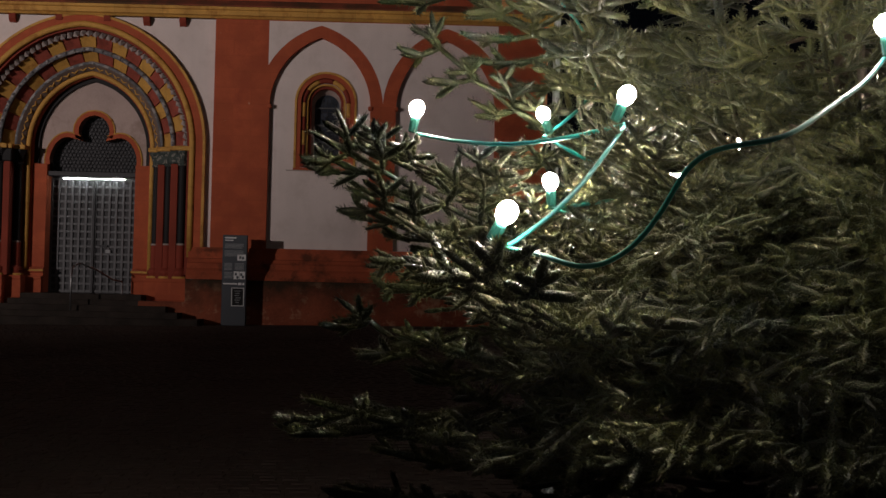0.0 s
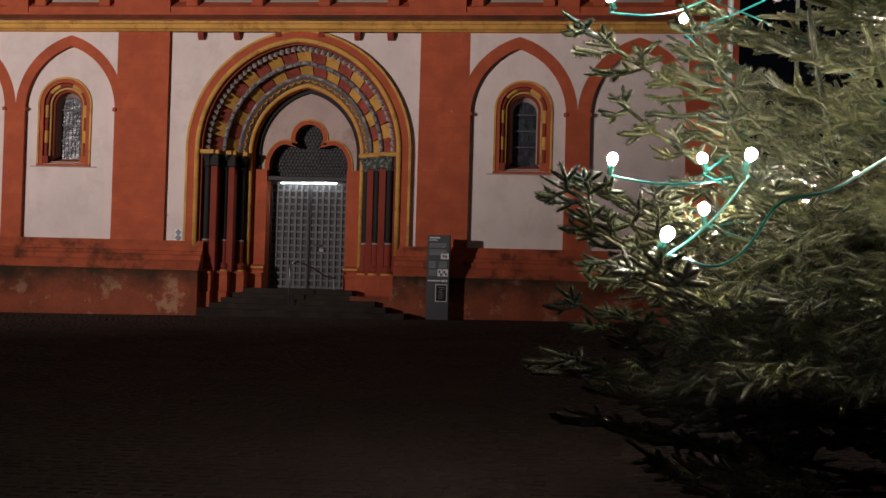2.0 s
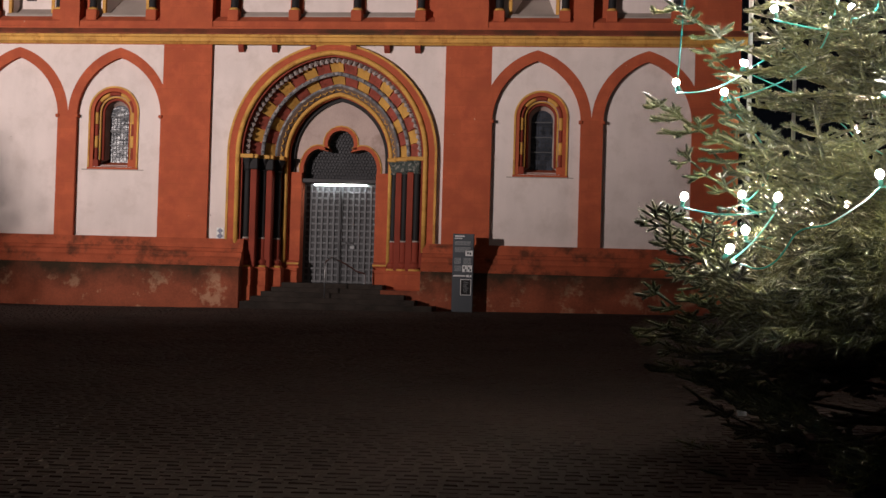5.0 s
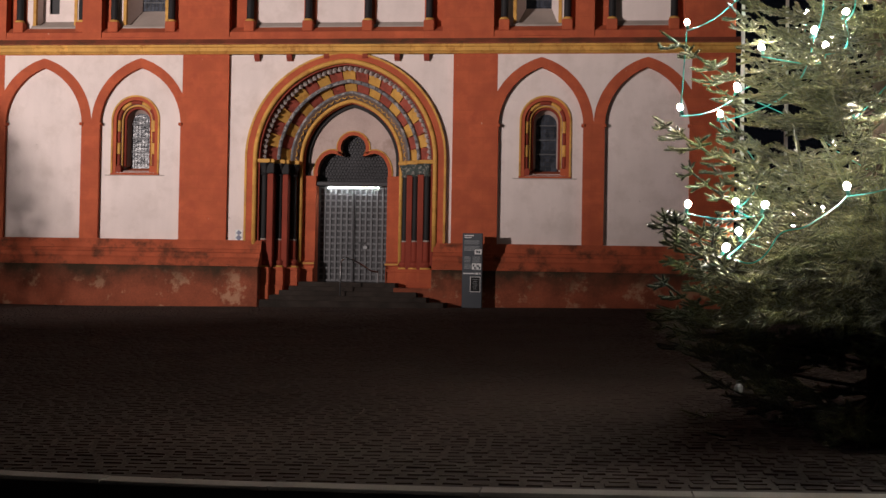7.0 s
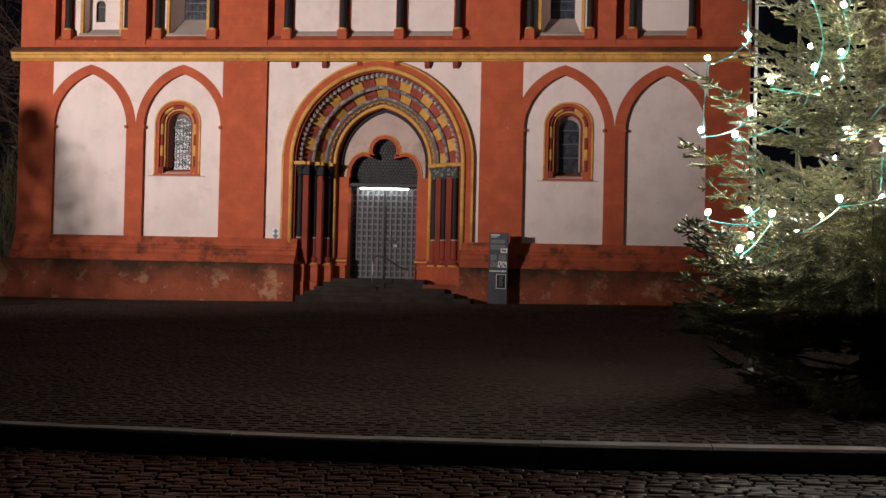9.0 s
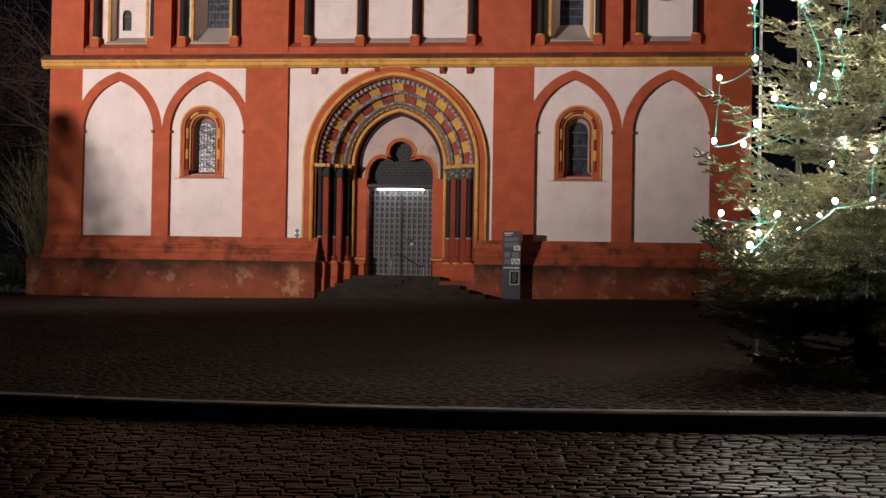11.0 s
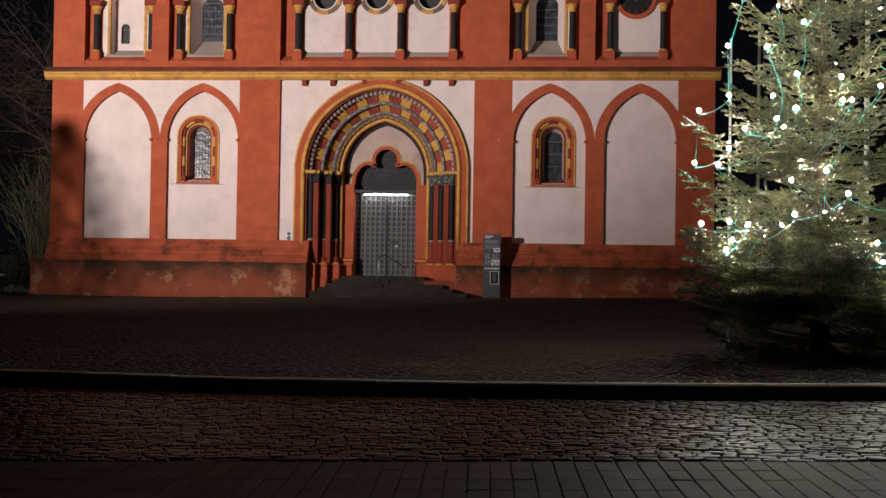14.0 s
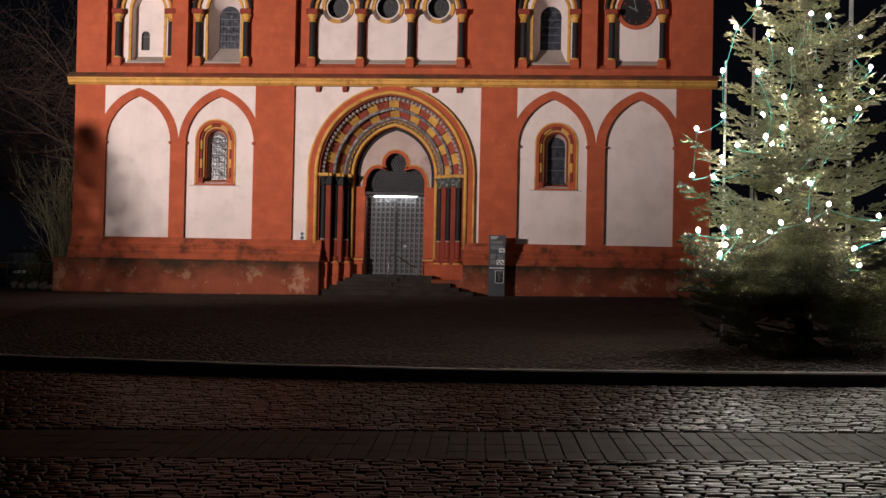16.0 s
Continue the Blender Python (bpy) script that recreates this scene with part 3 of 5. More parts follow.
# columns in the steps of the jambs
for sgn in (-1, 1):
    for a, y in ((2.32, 30.162), (1.95, 30.463), (1.62, 30.762)):
        x = CX + sgn * a
        turned_part("column_shaft", x, y, [(2.30, 0.095), (2.34, 0.085), (4.10, 0.08)], BLACK, church, "black slate column shaft")
        turned_part("column_base", x, y, [(1.45, 0.17), (1.54, 0.17), (1.58, 0.14), (1.62, 0.16), (1.68, 0.16), (1.74, 0.10), (2.26, 0.097), (2.30, 0.10)], RED_DARK, church, "dark red column foot with pale ring")
        turned_part("base_ring", x, y, [(1.50, 0.175), (1.525, 0.185), (1.55, 0.175)], YELLOW, church)
        turned_part("shaft_ring", x, y, [(2.27, 0.099), (2.29, 0.106), (2.31, 0.098)], SILL, church)
        turned_part("capital", x, y, [(4.10, 0.11), (4.13, 0.13), (4.16, 0.105), (4.22, 0.115), (4.34, 0.15), (4.40, 0.185), (4.44, 0.19)], GREENSTONE if sgn > 0 else BLACK, church, "dark carved leaf capital", sides=8)
        part("abacus", box(x - 0.19, x + 0.19, y - 0.19, y + 0.12, 4.442, ZS - 0.002, 0.02), YELLOW, church, "ochre abacus")
    # square red piers between the columns, under one running frieze
    for a, half, y in ((2.145, 0.085, 30.100), (1.785, 0.08, 30.400)):
        x = CX + sgn * a
        part("pier", box(x - half, x + half, y, y + 0.4, 1.5, 4.14, 0.012), RED_DARK, church, "dark red square pier between the columns")
        part("frieze", box(x - half - 0.03, x + half + 0.03, y - 0.035, y + 0.35, 4.142, 4.44, 0.02), GREENSTONE if sgn > 0 else BLACK, church, "dark carved frieze")
        part("abacus", box(x - half - 0.045, x + half + 0.045, y - 0.07, y + 0.3, 4.442, ZS - 0.004, 0.02), YELLOW, church, "ochre abacus")
    # the stepped pedestal that carries the columns
    for a0, a1, yf in ((2.54, 2.10, 29.93), (2.12, 1.76, 30.213), (1.78, 1.42, 30.512), (1.44, 1.06, 30.900)):
        xa, xb = sorted((CX + sgn * a0, CX + sgn * a1))
        part("pedestal", moulding(xa, xb, [(31.312, 0.5), (yf - 0.04, 0.5), (yf - 0.04, 0.98), (yf, 1.02), (yf, 1.40), (yf - 0.02, 1.44), (yf - 0.02, 1.50), (31.312, 1.50)]), RED, church, "red stepped pedestal of the portal jamb")
    if sgn > 0:
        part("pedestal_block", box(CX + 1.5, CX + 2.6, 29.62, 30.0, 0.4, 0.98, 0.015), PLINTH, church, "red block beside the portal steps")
    xa, xb = sorted((CX + sgn * 1.40, CX + sgn * 1.04))
    part("door_jamb", box(xa, xb, 31.075, 31.625, 0.95, 4.16, 0.01), RED, church, "red door jamb")
    part("jamb_base", moulding(xa, xb, [(31.075, 0.952), (30.975, 0.952), (30.975, 1.5), (31.000, 1.56), (30.950, 1.60), (30.950, 1.66), (31.037, 1.70), (31.075, 1.72)]), RED, church)
    part("band_moulding", moulding(xa - 0.01, xb + 0.01, [(31.000, 1.605), (30.931, 1.61), (30.931, 1.655), (31.000, 1.66)]), YELLOW, church)

# tympanum with a trefoil opening over the door
tre = [(CX - 1.03, 3.95), (CX - 1.03, 4.2)]
for k in range(1, 12):
    t = math.pi - (math.pi * 0.58) * k / 11
    tre.append((CX - 0.62 + 0.42 * math.cos(t), 4.2 + 0.62 * math.sin(t)))
for k in range(0, 15):
    t = math.pi * 1.22 - math.pi * 1.44 * k / 14
    tre.append((CX + 0.37 * math.cos(t), 4.98 + 0.37 * math.sin(t)))
mirror = [(2 * CX - x, z) for x, z in reversed(tre[:13])]
tre = tre + mirror
outer = [(CX - 1.5, 3.95)] + arch(CX, 1.5, 1.78, 4.55, 3.96, 20) + [(CX + 1.5, 3.95)]
part("tympanum", plate(outer, [[(x, z + 0.001 * (k in (0, len(tre) - 1))) for k, (x, z) in enumerate(tre[1:-1])] + [(CX + 1.03, 4.0), (CX - 1.03, 4.0)]], 31.250, 31.525), SHADED_PLASTER, church, "greyish plaster tympanum coloured as in shade, with a trefoil opening")


def offset_line(line, d):
    out = []
    for k, (x, z) in enumerate(line):
        p, q = line[max(k - 1, 0)], line[min(k + 1, len(line) - 1)]
        t = Vector((q[0] - p[0], q[1] - p[1])).normalized()
        out.append((x - t.y * d, z + t.x * d))
    return out


part("trefoil_rim", band(offset_line(tre, 0.10), tre, 31.212, 31.500), RED, church, "red trefoil moulding over the door")
v, f = roll(offset_line(tre, 0.12), 31.231, 0.018, 6)
put("trefoil_edge", v, f, YELLOW, church, "thin ochre edge of the trefoil")
part("pierced_screen", plate([(CX - 1.1, 3.9), (CX - 1.1, 5.45), (CX + 1.1, 5.45), (CX + 1.1, 3.9)], [], 31.550, 31.587), IRON_DARK, church)
# honeycomb of the pierced screen
v, f = [], []
for r in range(16):
    for c in range(24):
        x, z = CX - 1.04 + c * 0.09 + 0.045 * (r % 2), 3.98 + r * 0.088
        if z > 5.4:
            continue
        b = len(v)
        for q in range(6):
            t = math.pi / 3 * q + math.pi / 6
            v.append((x + 0.05 * math.cos(t), 31.519, z + 0.05 * math.sin(t)))
        for q in range(6):
            t = math.pi / 3 * q + math.pi / 6
            v.append((x + 0.031 * math.cos(t), 31.544, z + 0.031 * math.sin(t)))
        f += [(b + q, b + (q + 1) % 6, b + 6 + (q + 1) % 6, b + 6 + q) for q in range(6)]
put("honeycomb", v, f, PERFORATED, church, "dark honeycomb grille in the trefoil")
part("lintel", box(CX - 1.08, CX + 1.08, 31.125, 31.600, 3.88, 4.0, 0.015), IRON_DARK, church, "dark door lintel")

# door lamp
lamp = thing("door_lamp", "white fluorescent tube glowing under the door lintel", "lamp", (CX, 31.237, 3.84))
part("housing", box(CX - 0.78, CX + 0.78, 31.30, 31.38, 3.856, 3.879, 0.006), IRON, lamp)
v, f = tube([(CX - 0.74, 31.34, 3.842), (CX + 0.74, 31.34, 3.844)], 0.0045, 10)
put("tube", v, f, TUBE, lamp, "glowing white tube", smooth=True)

# double door with riveted iron lattice
door = put("door", *(lambda b: ([tuple(q.co) for q in b.verts], [[w.index for w in g.verts] for g in b.faces]))(box(CX - 1.04, CX + 1.04, 31.500, 31.587, 1.10, 3.88)), IRON_DARK, church, "closed double church door of grey iron lattice")
for sgn in (-1, 1):
    xa, xb = sorted((CX + sgn * 0.03, CX + sgn * 1.02))
    n = 6
    for k in range(n + 1):
        x = xa + (xb - xa) * k / n
        part("lattice_bar", box(x - 0.03, x + 0.03, 31.456, 31.500, 1.12, 3.86, 0.006), IRON, door)
    for k in range(16):
        z = 1.16 + k * 0.178
        part("lattice_bar", box(xa, xb, 31.465, 31.498, z - 0.028, z + 0.028, 0.005), IRON, door)
part("meeting_strip", box(CX - 0.028, CX + 0.028, 31.412, 31.450, 1.12, 3.84, 0.006), IRON_DARK, door)
part("handle", box(CX + 0.16, CX + 0.36, 31.400, 31.438, 2.22, 2.27, 0.008), IRON_DARK, door)
part("lock_plate", box(CX + 0.30, CX + 0.42, 31.431, 31.450, 2.08, 2.16, 0.005), GREY_PRINT, door, "small pale lock plate")

# steps
STEP = [(0.61, 2.05, 3.0), (0.74, 1.85, 2.5), (0.87, 1.65, 2.18), (0.99, 1.45, 1.85), (1.11, 1.25, 1.5)]
for k, (z, left, right) in enumerate(STEP):
    y0 = 28.75 + 0.30 * k
    st = part("step", box(CX - left, CX + right, y0, 31.5 if k == 4 else 30.0, z - 0.16 if k else 0.3, z, 0.012), DARKSTONE)
    tagged(st, "worn dark stone step below the church portal", "step", "steps of the portal", "structure")
part("landing", box(CX - 1.06, CX + 1.06, 30.0, 31.5, 0.9, 1.105), DARKSTONE, church)

# handrail in the middle of the steps
rail = thing("handrail", "thin steel handrail on the portal steps", "handrail", (-8.87, 29.0, 0.65))
v, f = tube([(-8.87, 29.15, 0.7), (-8.87, 29.15, 1.62), (-8.86, 29.2, 1.70), (-8.84, 29.32, 1.74), (-8.80, 29.6, 1.80)], 0.02, 8)
put("post", v, f, STEEL, rail, smooth=True)
v, f = tube([(-8.80, 29.6, 1.80), (-8.55, 30.1, 1.66), (-8.30, 30.6, 1.45), (-8.15, 30.95, 1.40)], 0.02, 8)
put("rail", v, f, STEEL, rail, smooth=True)
v, f = tube([(-8.15, 30.95, 1.11), (-8.15, 30.95, 1.40)], 0.02, 8)
put("post", v, f, STEEL, rail)

# ---- windows in the arcades ----


def stripes(parent, cx, a, y, zb, zs, r, n, inner=False):
    line = arch(cx, a, a, zs, zb, 14)
    pts = [Vector((x, y, z)) for x, z in line]
    lens = [0]
    for p, q in zip(pts, pts[1:]):
        lens.append(lens[-1] + (q - p).length)

    def at(s):
        for k in range(len(pts) - 1):
            if s <= lens[k + 1] + 1e-9:
                return pts[k].lerp(pts[k + 1], (s - lens[k]) / max(1e-9, lens[k + 1] - lens[k]))
        return pts[-1]
    for b in range(n):
        s0, s1 = lens[-1] * b / n, lens[-1] * (b + 1) / n
        v, f = tube([at(s0 + (s1 - s0) * q / 5) for q in range(6)], r, 8)
        put("roll_piece", v, f, YELLOW if b % 2 else RED_DARK, parent, "ochre piece of the striped roll" if b % 2 else "dark red piece of the striped roll", smooth=True)


def arcade_window(cx, zb):
    w = holder("window", church, "round-arched church window with striped red and ochre frame")
    part("frame", band(window_line(cx, 0.715, zb), window_line(cx, 0.665, zb), PY - 0.035, PY + 0.1), YELLOW, w, "ochre outer edge")
    part("frame", band(window_line(cx, 0.665, zb), window_line(cx, 0.57, zb), PY - 0.012, PY + 0.3), RED, w)
    part("frame", band(window_line(cx, 0.57, zb + 0.2), window_line(cx, 0.45, zb + 0.2), PY + 0.13, PY + 0.3), RED_DARK, w)
    stripes(w, cx, 0.52, PY + 0.10, zb + 0.22, 5.64, 0.058, 13)
    v, f = roll(window_line(cx, 0.385, zb + 0.2), PY + 0.24, 0.05)
    put("inner_roll", v, f, RED_DARK, w, "dark red inner roll", smooth=True)
    v, f = roll(window_line(cx, 0.435, zb + 0.18), PY + 0.15, 0.03)
    put("frame_bead", v, f, YELLOW, w, "ochre inner bead", smooth=True)
    part("reveal", splay(window_line(cx, 0.44, zb + 0.1), PY + 0.16, window_line(cx, 0.29, zb + 0.26, 5.60), PY + 0.50), SHADED_PLASTER, w)
    part("foot", box(cx - 0.665, cx - 0.42, PY + 0.0, PY + 0.3, zb + 0.0, zb + 0.22, 0.01), RED_DARK, w)
    part("foot", box(cx + 0.42, cx + 0.665, PY + 0.0, PY + 0.3, zb + 0.0, zb + 0.22, 0.01), RED, w)
    part("sill", moulding(cx - 0.72, cx + 0.72, [(PY + 0.1, zb - 0.05), (PY - 0.045, zb - 0.05), (PY - 0.045, zb - 0.005), (PY + 0.58, zb + 0.2), (PY + 0.6, zb - 0.05)]), RED, w)
    part("drip_line", box(cx - 0.88, cx + 0.88, PY - 0.02, PY + 0.05, zb - 0.075, zb - 0.05), SILL, w)
    g = arch(cx, 0.31, 0.31, 5.60, zb + 0.14)
    part("pane", plate(g, [], PY + 0.50, PY + 0.52), GLASS, w, "dark leaded glass")
    for k in range(1, 4):
        z = zb + 0.25 + k * 0.40
        part("glazing_bar", box(cx - 0.29, cx + 0.29, PY + 0.44, PY + 0.51, z - 0.014, z + 0.014), IRON, w)
    for k in range(-2, 3):
        part("lead_came", box(cx + 0.1 * k - 0.006, cx + 0.1 * k + 0.006, PY + 0.488, PY + 0.498, zb + 0.2, 5.85 - 0.05 * abs(k), 0.002), LEAD, w)
    for k in range(12):
        z = zb + 0.32 + k * 0.115
        part("lead_came", box(cx - 0.285, cx + 0.285, PY + 0.486, PY + 0.497, z - 0.006, z + 0.006, 0.002), LEAD, w)


for cx, zb in WIN:
    arcade_window(cx, zb)

# ---- upper storey ----
NICHES = [(-19.02, -16.72), (-16.15, -13.85), (-12.38, -6.28), (-4.86, -2.62), (-2.10, 0.36)]
UZ, UT = 7.98, 12.6
holes = []
for k, (a, b) in enumerate(NICHES):
    holes.append([(a, UZ + 0.01), (a, UT), (b, UT), (b, UZ + 0.01)])
part("wall", plate([(X0, 7.9), (X0, 15.5), (X1, 15.5), (X1, 7.9)], holes, FY, FY + 0.3), RED, church, "red limewashed upper wall with sunk niches")
UP = FY + 0.305
ARCHES = [(-17.72, 0.98), (-15.0, 0.98), (-10.98, 0.86), (-9.25, 0.86), (-7.53, 0.86), (-3.72, 0.98), (-0.80, 0.98)]
ZA = 10.18                      # springing of the upper arches
part("niche_wall", plate([(X0 + 0.9, 7.9), (X0 + 0.9, 15.4), (X1 - 0.5, 15.4), (X1 - 0.5, 7.9)], [arch(c, a - 0.17, a - 0.17, ZA, 8.32) for c, a in ARCHES], UP, UP + 0.12), RED, church, "red ground of the niches")
for a, b in NICHES:
    part("niche_sill", moulding(a, b, [(UP, 8.02), (FY + 0.03, 8.0), (FY + 0.03, 8.14), (UP - 0.06, 8.3), (UP, 8.32)]), RED, church, "sloping red niche sill")


def column(x, y):
    part("pedestal", box(x - 0.15, x + 0.15, y - 0.15, y + 0.12, 8.16, 8.46, 0.02), RED, church)
    turned_part("column_base", x, y, [(8.46, 0.14), (8.50, 0.14), (8.53, 0.10)], YELLOW, church)
    turned_part("column_shaft", x, y, [(8.53, 0.105), (9.72, 0.10)], BLACK, church, "black slate column shaft")
    turned_part("capital", x, y, [(9.72, 0.105), (9.75, 0.13), (9.79, 0.10), (9.93, 0.16), (9.98, 0.18)], YELLOW, church, "ochre leaf capital", sides=10)
    part("abacus", box(x - 0.2, x + 0.2, y - 0.2, y + 0.14, 9.98, 10.16, 0.02), RED_DARK, church)


def upper_arch(c, a):
    v, f = roll(arch(c, a + 0.02, a + 0.02, ZA, ZA - 0.001, 14), UP - 0.10, 0.07)
    put("arch_roll", v, f, BLACK, church, "black roll of the niche arch", smooth=True)
    v, f = roll(arch(c, a - 0.13, a - 0.13, ZA, ZA - 0.001, 14), UP - 0.03, 0.055)
    put("arch_roll", v, f, YELLOW, church, "ochre roll of the niche arch", smooth=True)
    part("arch_face", band(arch(c, a + 0.12, a + 0.12, ZA, ZA - 0.001), arch(c, a - 0.15, a - 0.15, ZA, ZA - 0.001), UP - 0.05, UP + 0.02), RED, church)


for x in (-18.68, -16.80, -15.83, -14.13, -11.82, -10.13, -8.42, -6.68, -4.58, -2.84, -1.62, 0.06):
    column(x, UP - 0.13)
for c, a in ARCHES:
    upper_arch(c, a)


def upper_window(c, glazed):
    """A splayed window behind the columns, with an ochre rim."""
    w = holder("window", church, "splayed round-arched upper window with ochre rim" if glazed else "white blind niche with a tiny window and ochre rim")
    line = lambda a, zb, zs=ZA: arch(c, a, a, zs, zb)
    part("sill_ledge", moulding(c - 0.70, c + 0.70, [(UP + 0.02, 8.3), (UP - 0.05, 8.3), (UP - 0.05, 8.35), (UP + 0.02, 8.42)]), SILL, w, "pale grey stone ledge")
    part("face", band(line(0.86, 8.33), line(0.67, 8.33), UP + 0.03, UP + 0.1), WHITE, w)
    part("rim", band(line(0.67, 8.36), line(0.58, 8.36), UP + 0.0, UP + 0.12), YELLOW, w, "ochre rim")
    if glazed:
        part("reveal", splay(line(0.58, 8.36), UP + 0.12, line(0.36, 8.95, ZA - 0.1), UP + 0.75), WHITE, w)
        part("sill", splay([(c - 0.58, 8.36), (c + 0.58, 8.36)], UP + 0.121, [(c - 0.36, 8.95), (c + 0.36, 8.95)], UP + 0.75), SILL, w)
        part("pane", plate(arch(c, 0.37, 0.37, ZA - 0.1, 8.93), [], UP + 0.75, UP + 0.77), GLASS, w, "dark leaded glass")
        for z in (9.2, 9.46, 9.72, 9.98, 10.24):
            part("glazing_bar", box(c - 0.35, c + 0.35, UP + 0.73, UP + 0.752, z - 0.012, z + 0.012), IRON, w)
        for k in (-2, -1, 0, 1, 2):
            part("lead_line", box(c + k * 0.12 - 0.005, c + k * 0.12 + 0.005, UP + 0.735, UP + 0.751, 8.96, 10.3), LEAD, w)
    else:
        part("reveal", splay(line(0.58, 8.36), UP + 0.12, line(0.56, 8.6), UP + 0.45), WHITE, w)
        part("sill", splay([(c - 0.58, 8.36), (c + 0.58, 8.36)], UP + 0.121, [(c - 0.56, 8.6), (c + 0.56, 8.6)], UP + 0.45), SILL, w)
        part("blind_wall", plate(line(0.6, 8.5), [arch(c - 0.21, 0.15, 0.15, 9.35, 8.83)], UP + 0.45, UP + 0.5), WHITE, w)
        part("pane", box(c - 0.4, c, UP + 0.56, UP + 0.58, 8.75, 9.6), LEAD, w)
        part("glazing_bar", box(c - 0.37, c - 0.05, UP + 0.53, UP + 0.55, 9.3, 9.33), IRON, w)


upper_window(-17.68, False)
upper_window(-14.95, True)
upper_window(-3.68, True)


def disc(c, z, r, y0, y1, n=28):
    return plate([(c + r * math.cos(2 * math.pi * k / n), z + r * math.sin(2 * math.pi * k / n)) for k in range(n)], [], y0, y1)


def circle(c, z, r, n=28):
    return [(c + r * math.cos(2 * math.pi * k / n), z + r * math.sin(2 * math.pi * k / n)) for k in range(n)]


for c in (-10.98, -9.25, -7.50):
    part("niche_panel", plate([(c - 0.78, 8.33)] + arch(c, 0.78, 0.78, ZA, 8.34) + [(c + 0.78, 8.33)], [circle(c, 10.27, 0.37)], UP + 0.05, UP + 0.12), WHITE, church, "white panel with a round window")
    part("niche_sill", moulding(c - 0.78, c + 0.78, [(UP + 0.05, 8.3), (UP - 0.04, 8.3), (UP - 0.04, 8.34), (UP + 0.05, 8.46)]), SILL, church)
    rd = holder("round_window", church, "round window with grey and ochre ring")
    for q in range(8):
        t0, t1 = 2 * math.pi * (q + 0.3) / 8, 2 * math.pi * (q + 1.3) / 8
        oo = [(c + 0.56 * math.cos(t0 + (t1 - t0) * k / 4), 10.27 + 0.56 * math.sin(t0 + (t1 - t0) * k / 4)) for k in range(5)]
        ii = [(c + 0.43 * math.cos(t0 + (t1 - t0) * k / 4), 10.27 + 0.43 * math.sin(t0 + (t1 - t0) * k / 4)) for k in range(5)]
        part("ring_piece", band(oo, ii, UP + 0.0, UP + 0.1), YELLOW if q % 2 else BROWNGREY, rd)
    lo = circle(c, 10.27, 0.43)
    li = circle(c, 10.27, 0.33)
    part("reveal", splay(lo + lo[:1], UP + 0.02, li + li[:1], UP + 0.4), IRON_DARK, rd)
    part("pane", disc(c, 10.27, 0.34, UP + 0.38, UP + 0.4), IRON_DARK, rd)
    v, f = [], []
    for q in range(8):
        b = len(v)
        t = 2 * math.pi * q / 8
        ring_v, ring_f = tube([(c + 0.2 * math.cos(t) + 0.11 * math.cos(u), UP + 0.37, 10.27 + 0.2 * math.sin(t) + 0.11 * math.sin(u)) for u in [2 * math.pi * k / 8 for k in range(9)]], 0.012, 4)
        v += ring_v
        f += [tuple(b + i for i in g) for g in ring_f]
    put("tracery", v, f, PERFORATED, rd, "dark pierced tracery")

# clock in the last niche
c = -0.82
part("niche_panel", plate([(c - 0.80, 8.33)] + arch(c, 0.80, 0.80, ZA, 8.34) + [(c + 0.80, 8.33)], [], UP + 0.05, UP + 0.12), WHITE, church, "white panel behind the clock")
part("niche_sill", moulding(c - 0.8, c + 0.8, [(UP + 0.05, 8.3), (UP - 0.04, 8.3), (UP - 0.04, 8.34), (UP + 0.05, 8.46)]), SILL, church)
clock = thing("clock", "dark round tower clock with red rim on the church wall", "clock", (c, UP, 10.18))
part("rim", plate(circle(c, 10.18, 0.66), [circle(c, 10.18, 0.53)], UP - 0.03, UP + 0.048), RED, clock)
part("dial", disc(c, 10.18, 0.53, UP + 0.0, UP + 0.045), BLACK, clock, "black dial")
for k in range(12):
    t = 2 * math.pi * k / 12
    mk = box(-0.012, 0.012, 0, 0.008, -0.05, 0.05)
    bmesh.ops.transform(mk, matrix=Matrix.Translation((c + 0.44 * math.sin(t), UP - 0.009, 10.18 + 0.44 * math.cos(t))) @ Matrix.Rotation(t, 4, "Y"), verts=mk.verts)
    part("hour_mark", mk, RED_DARK, clock)
for t, ln, w in ((radians(-12), 0.42, 0.016), (radians(-65), 0.28, 0.022)):
    mk = box(-w, w, 0, 0.01, -0.08, ln)
    bmesh.ops.transform(mk, matrix=Matrix.Translation((c, UP - 0.022, 10.18)) @ Matrix.Rotation(t, 4, "Y"), verts=mk.verts)
    part("pointer", mk, GREY, clock)

# small enamel plaque on the white field left of the portal
plaque = thing("plaque", "small blue and white enamel shield on the white wall", "plaque", (-12.0, FY + 0.09, 2.38))
part("plate", box(-12.10, -11.90, FY + 0.085, FY + 0.098, 2.24, 2.54, 0.01), WHITE_PRINT, plaque)
for z, s in ((2.455, 0.08), (2.315, 0.09)):
    mk = plate([(-12.0, z - s), (-12.0 - s, z), (-12.0, z + s), (-12.0 + s, z)], [], FY + 0.076, FY + 0.084)
    part("emblem", mk, BLUE, plaque)

# ---- information pillar ----
sign = thing("information_pillar", "slate grey information pillar with white print and photographs before the church", "sign", (-5.26, 29.15, 0.5))
SX0, SX1, SY, SZ0, SZ1 = -5.53, -4.99, 29.10, 0.505, 2.50
part("body", box(SX0, SX1, SY, SY + 0.14, SZ0 - 0.02, SZ1, 0.008), SLATE_PANEL, sign)


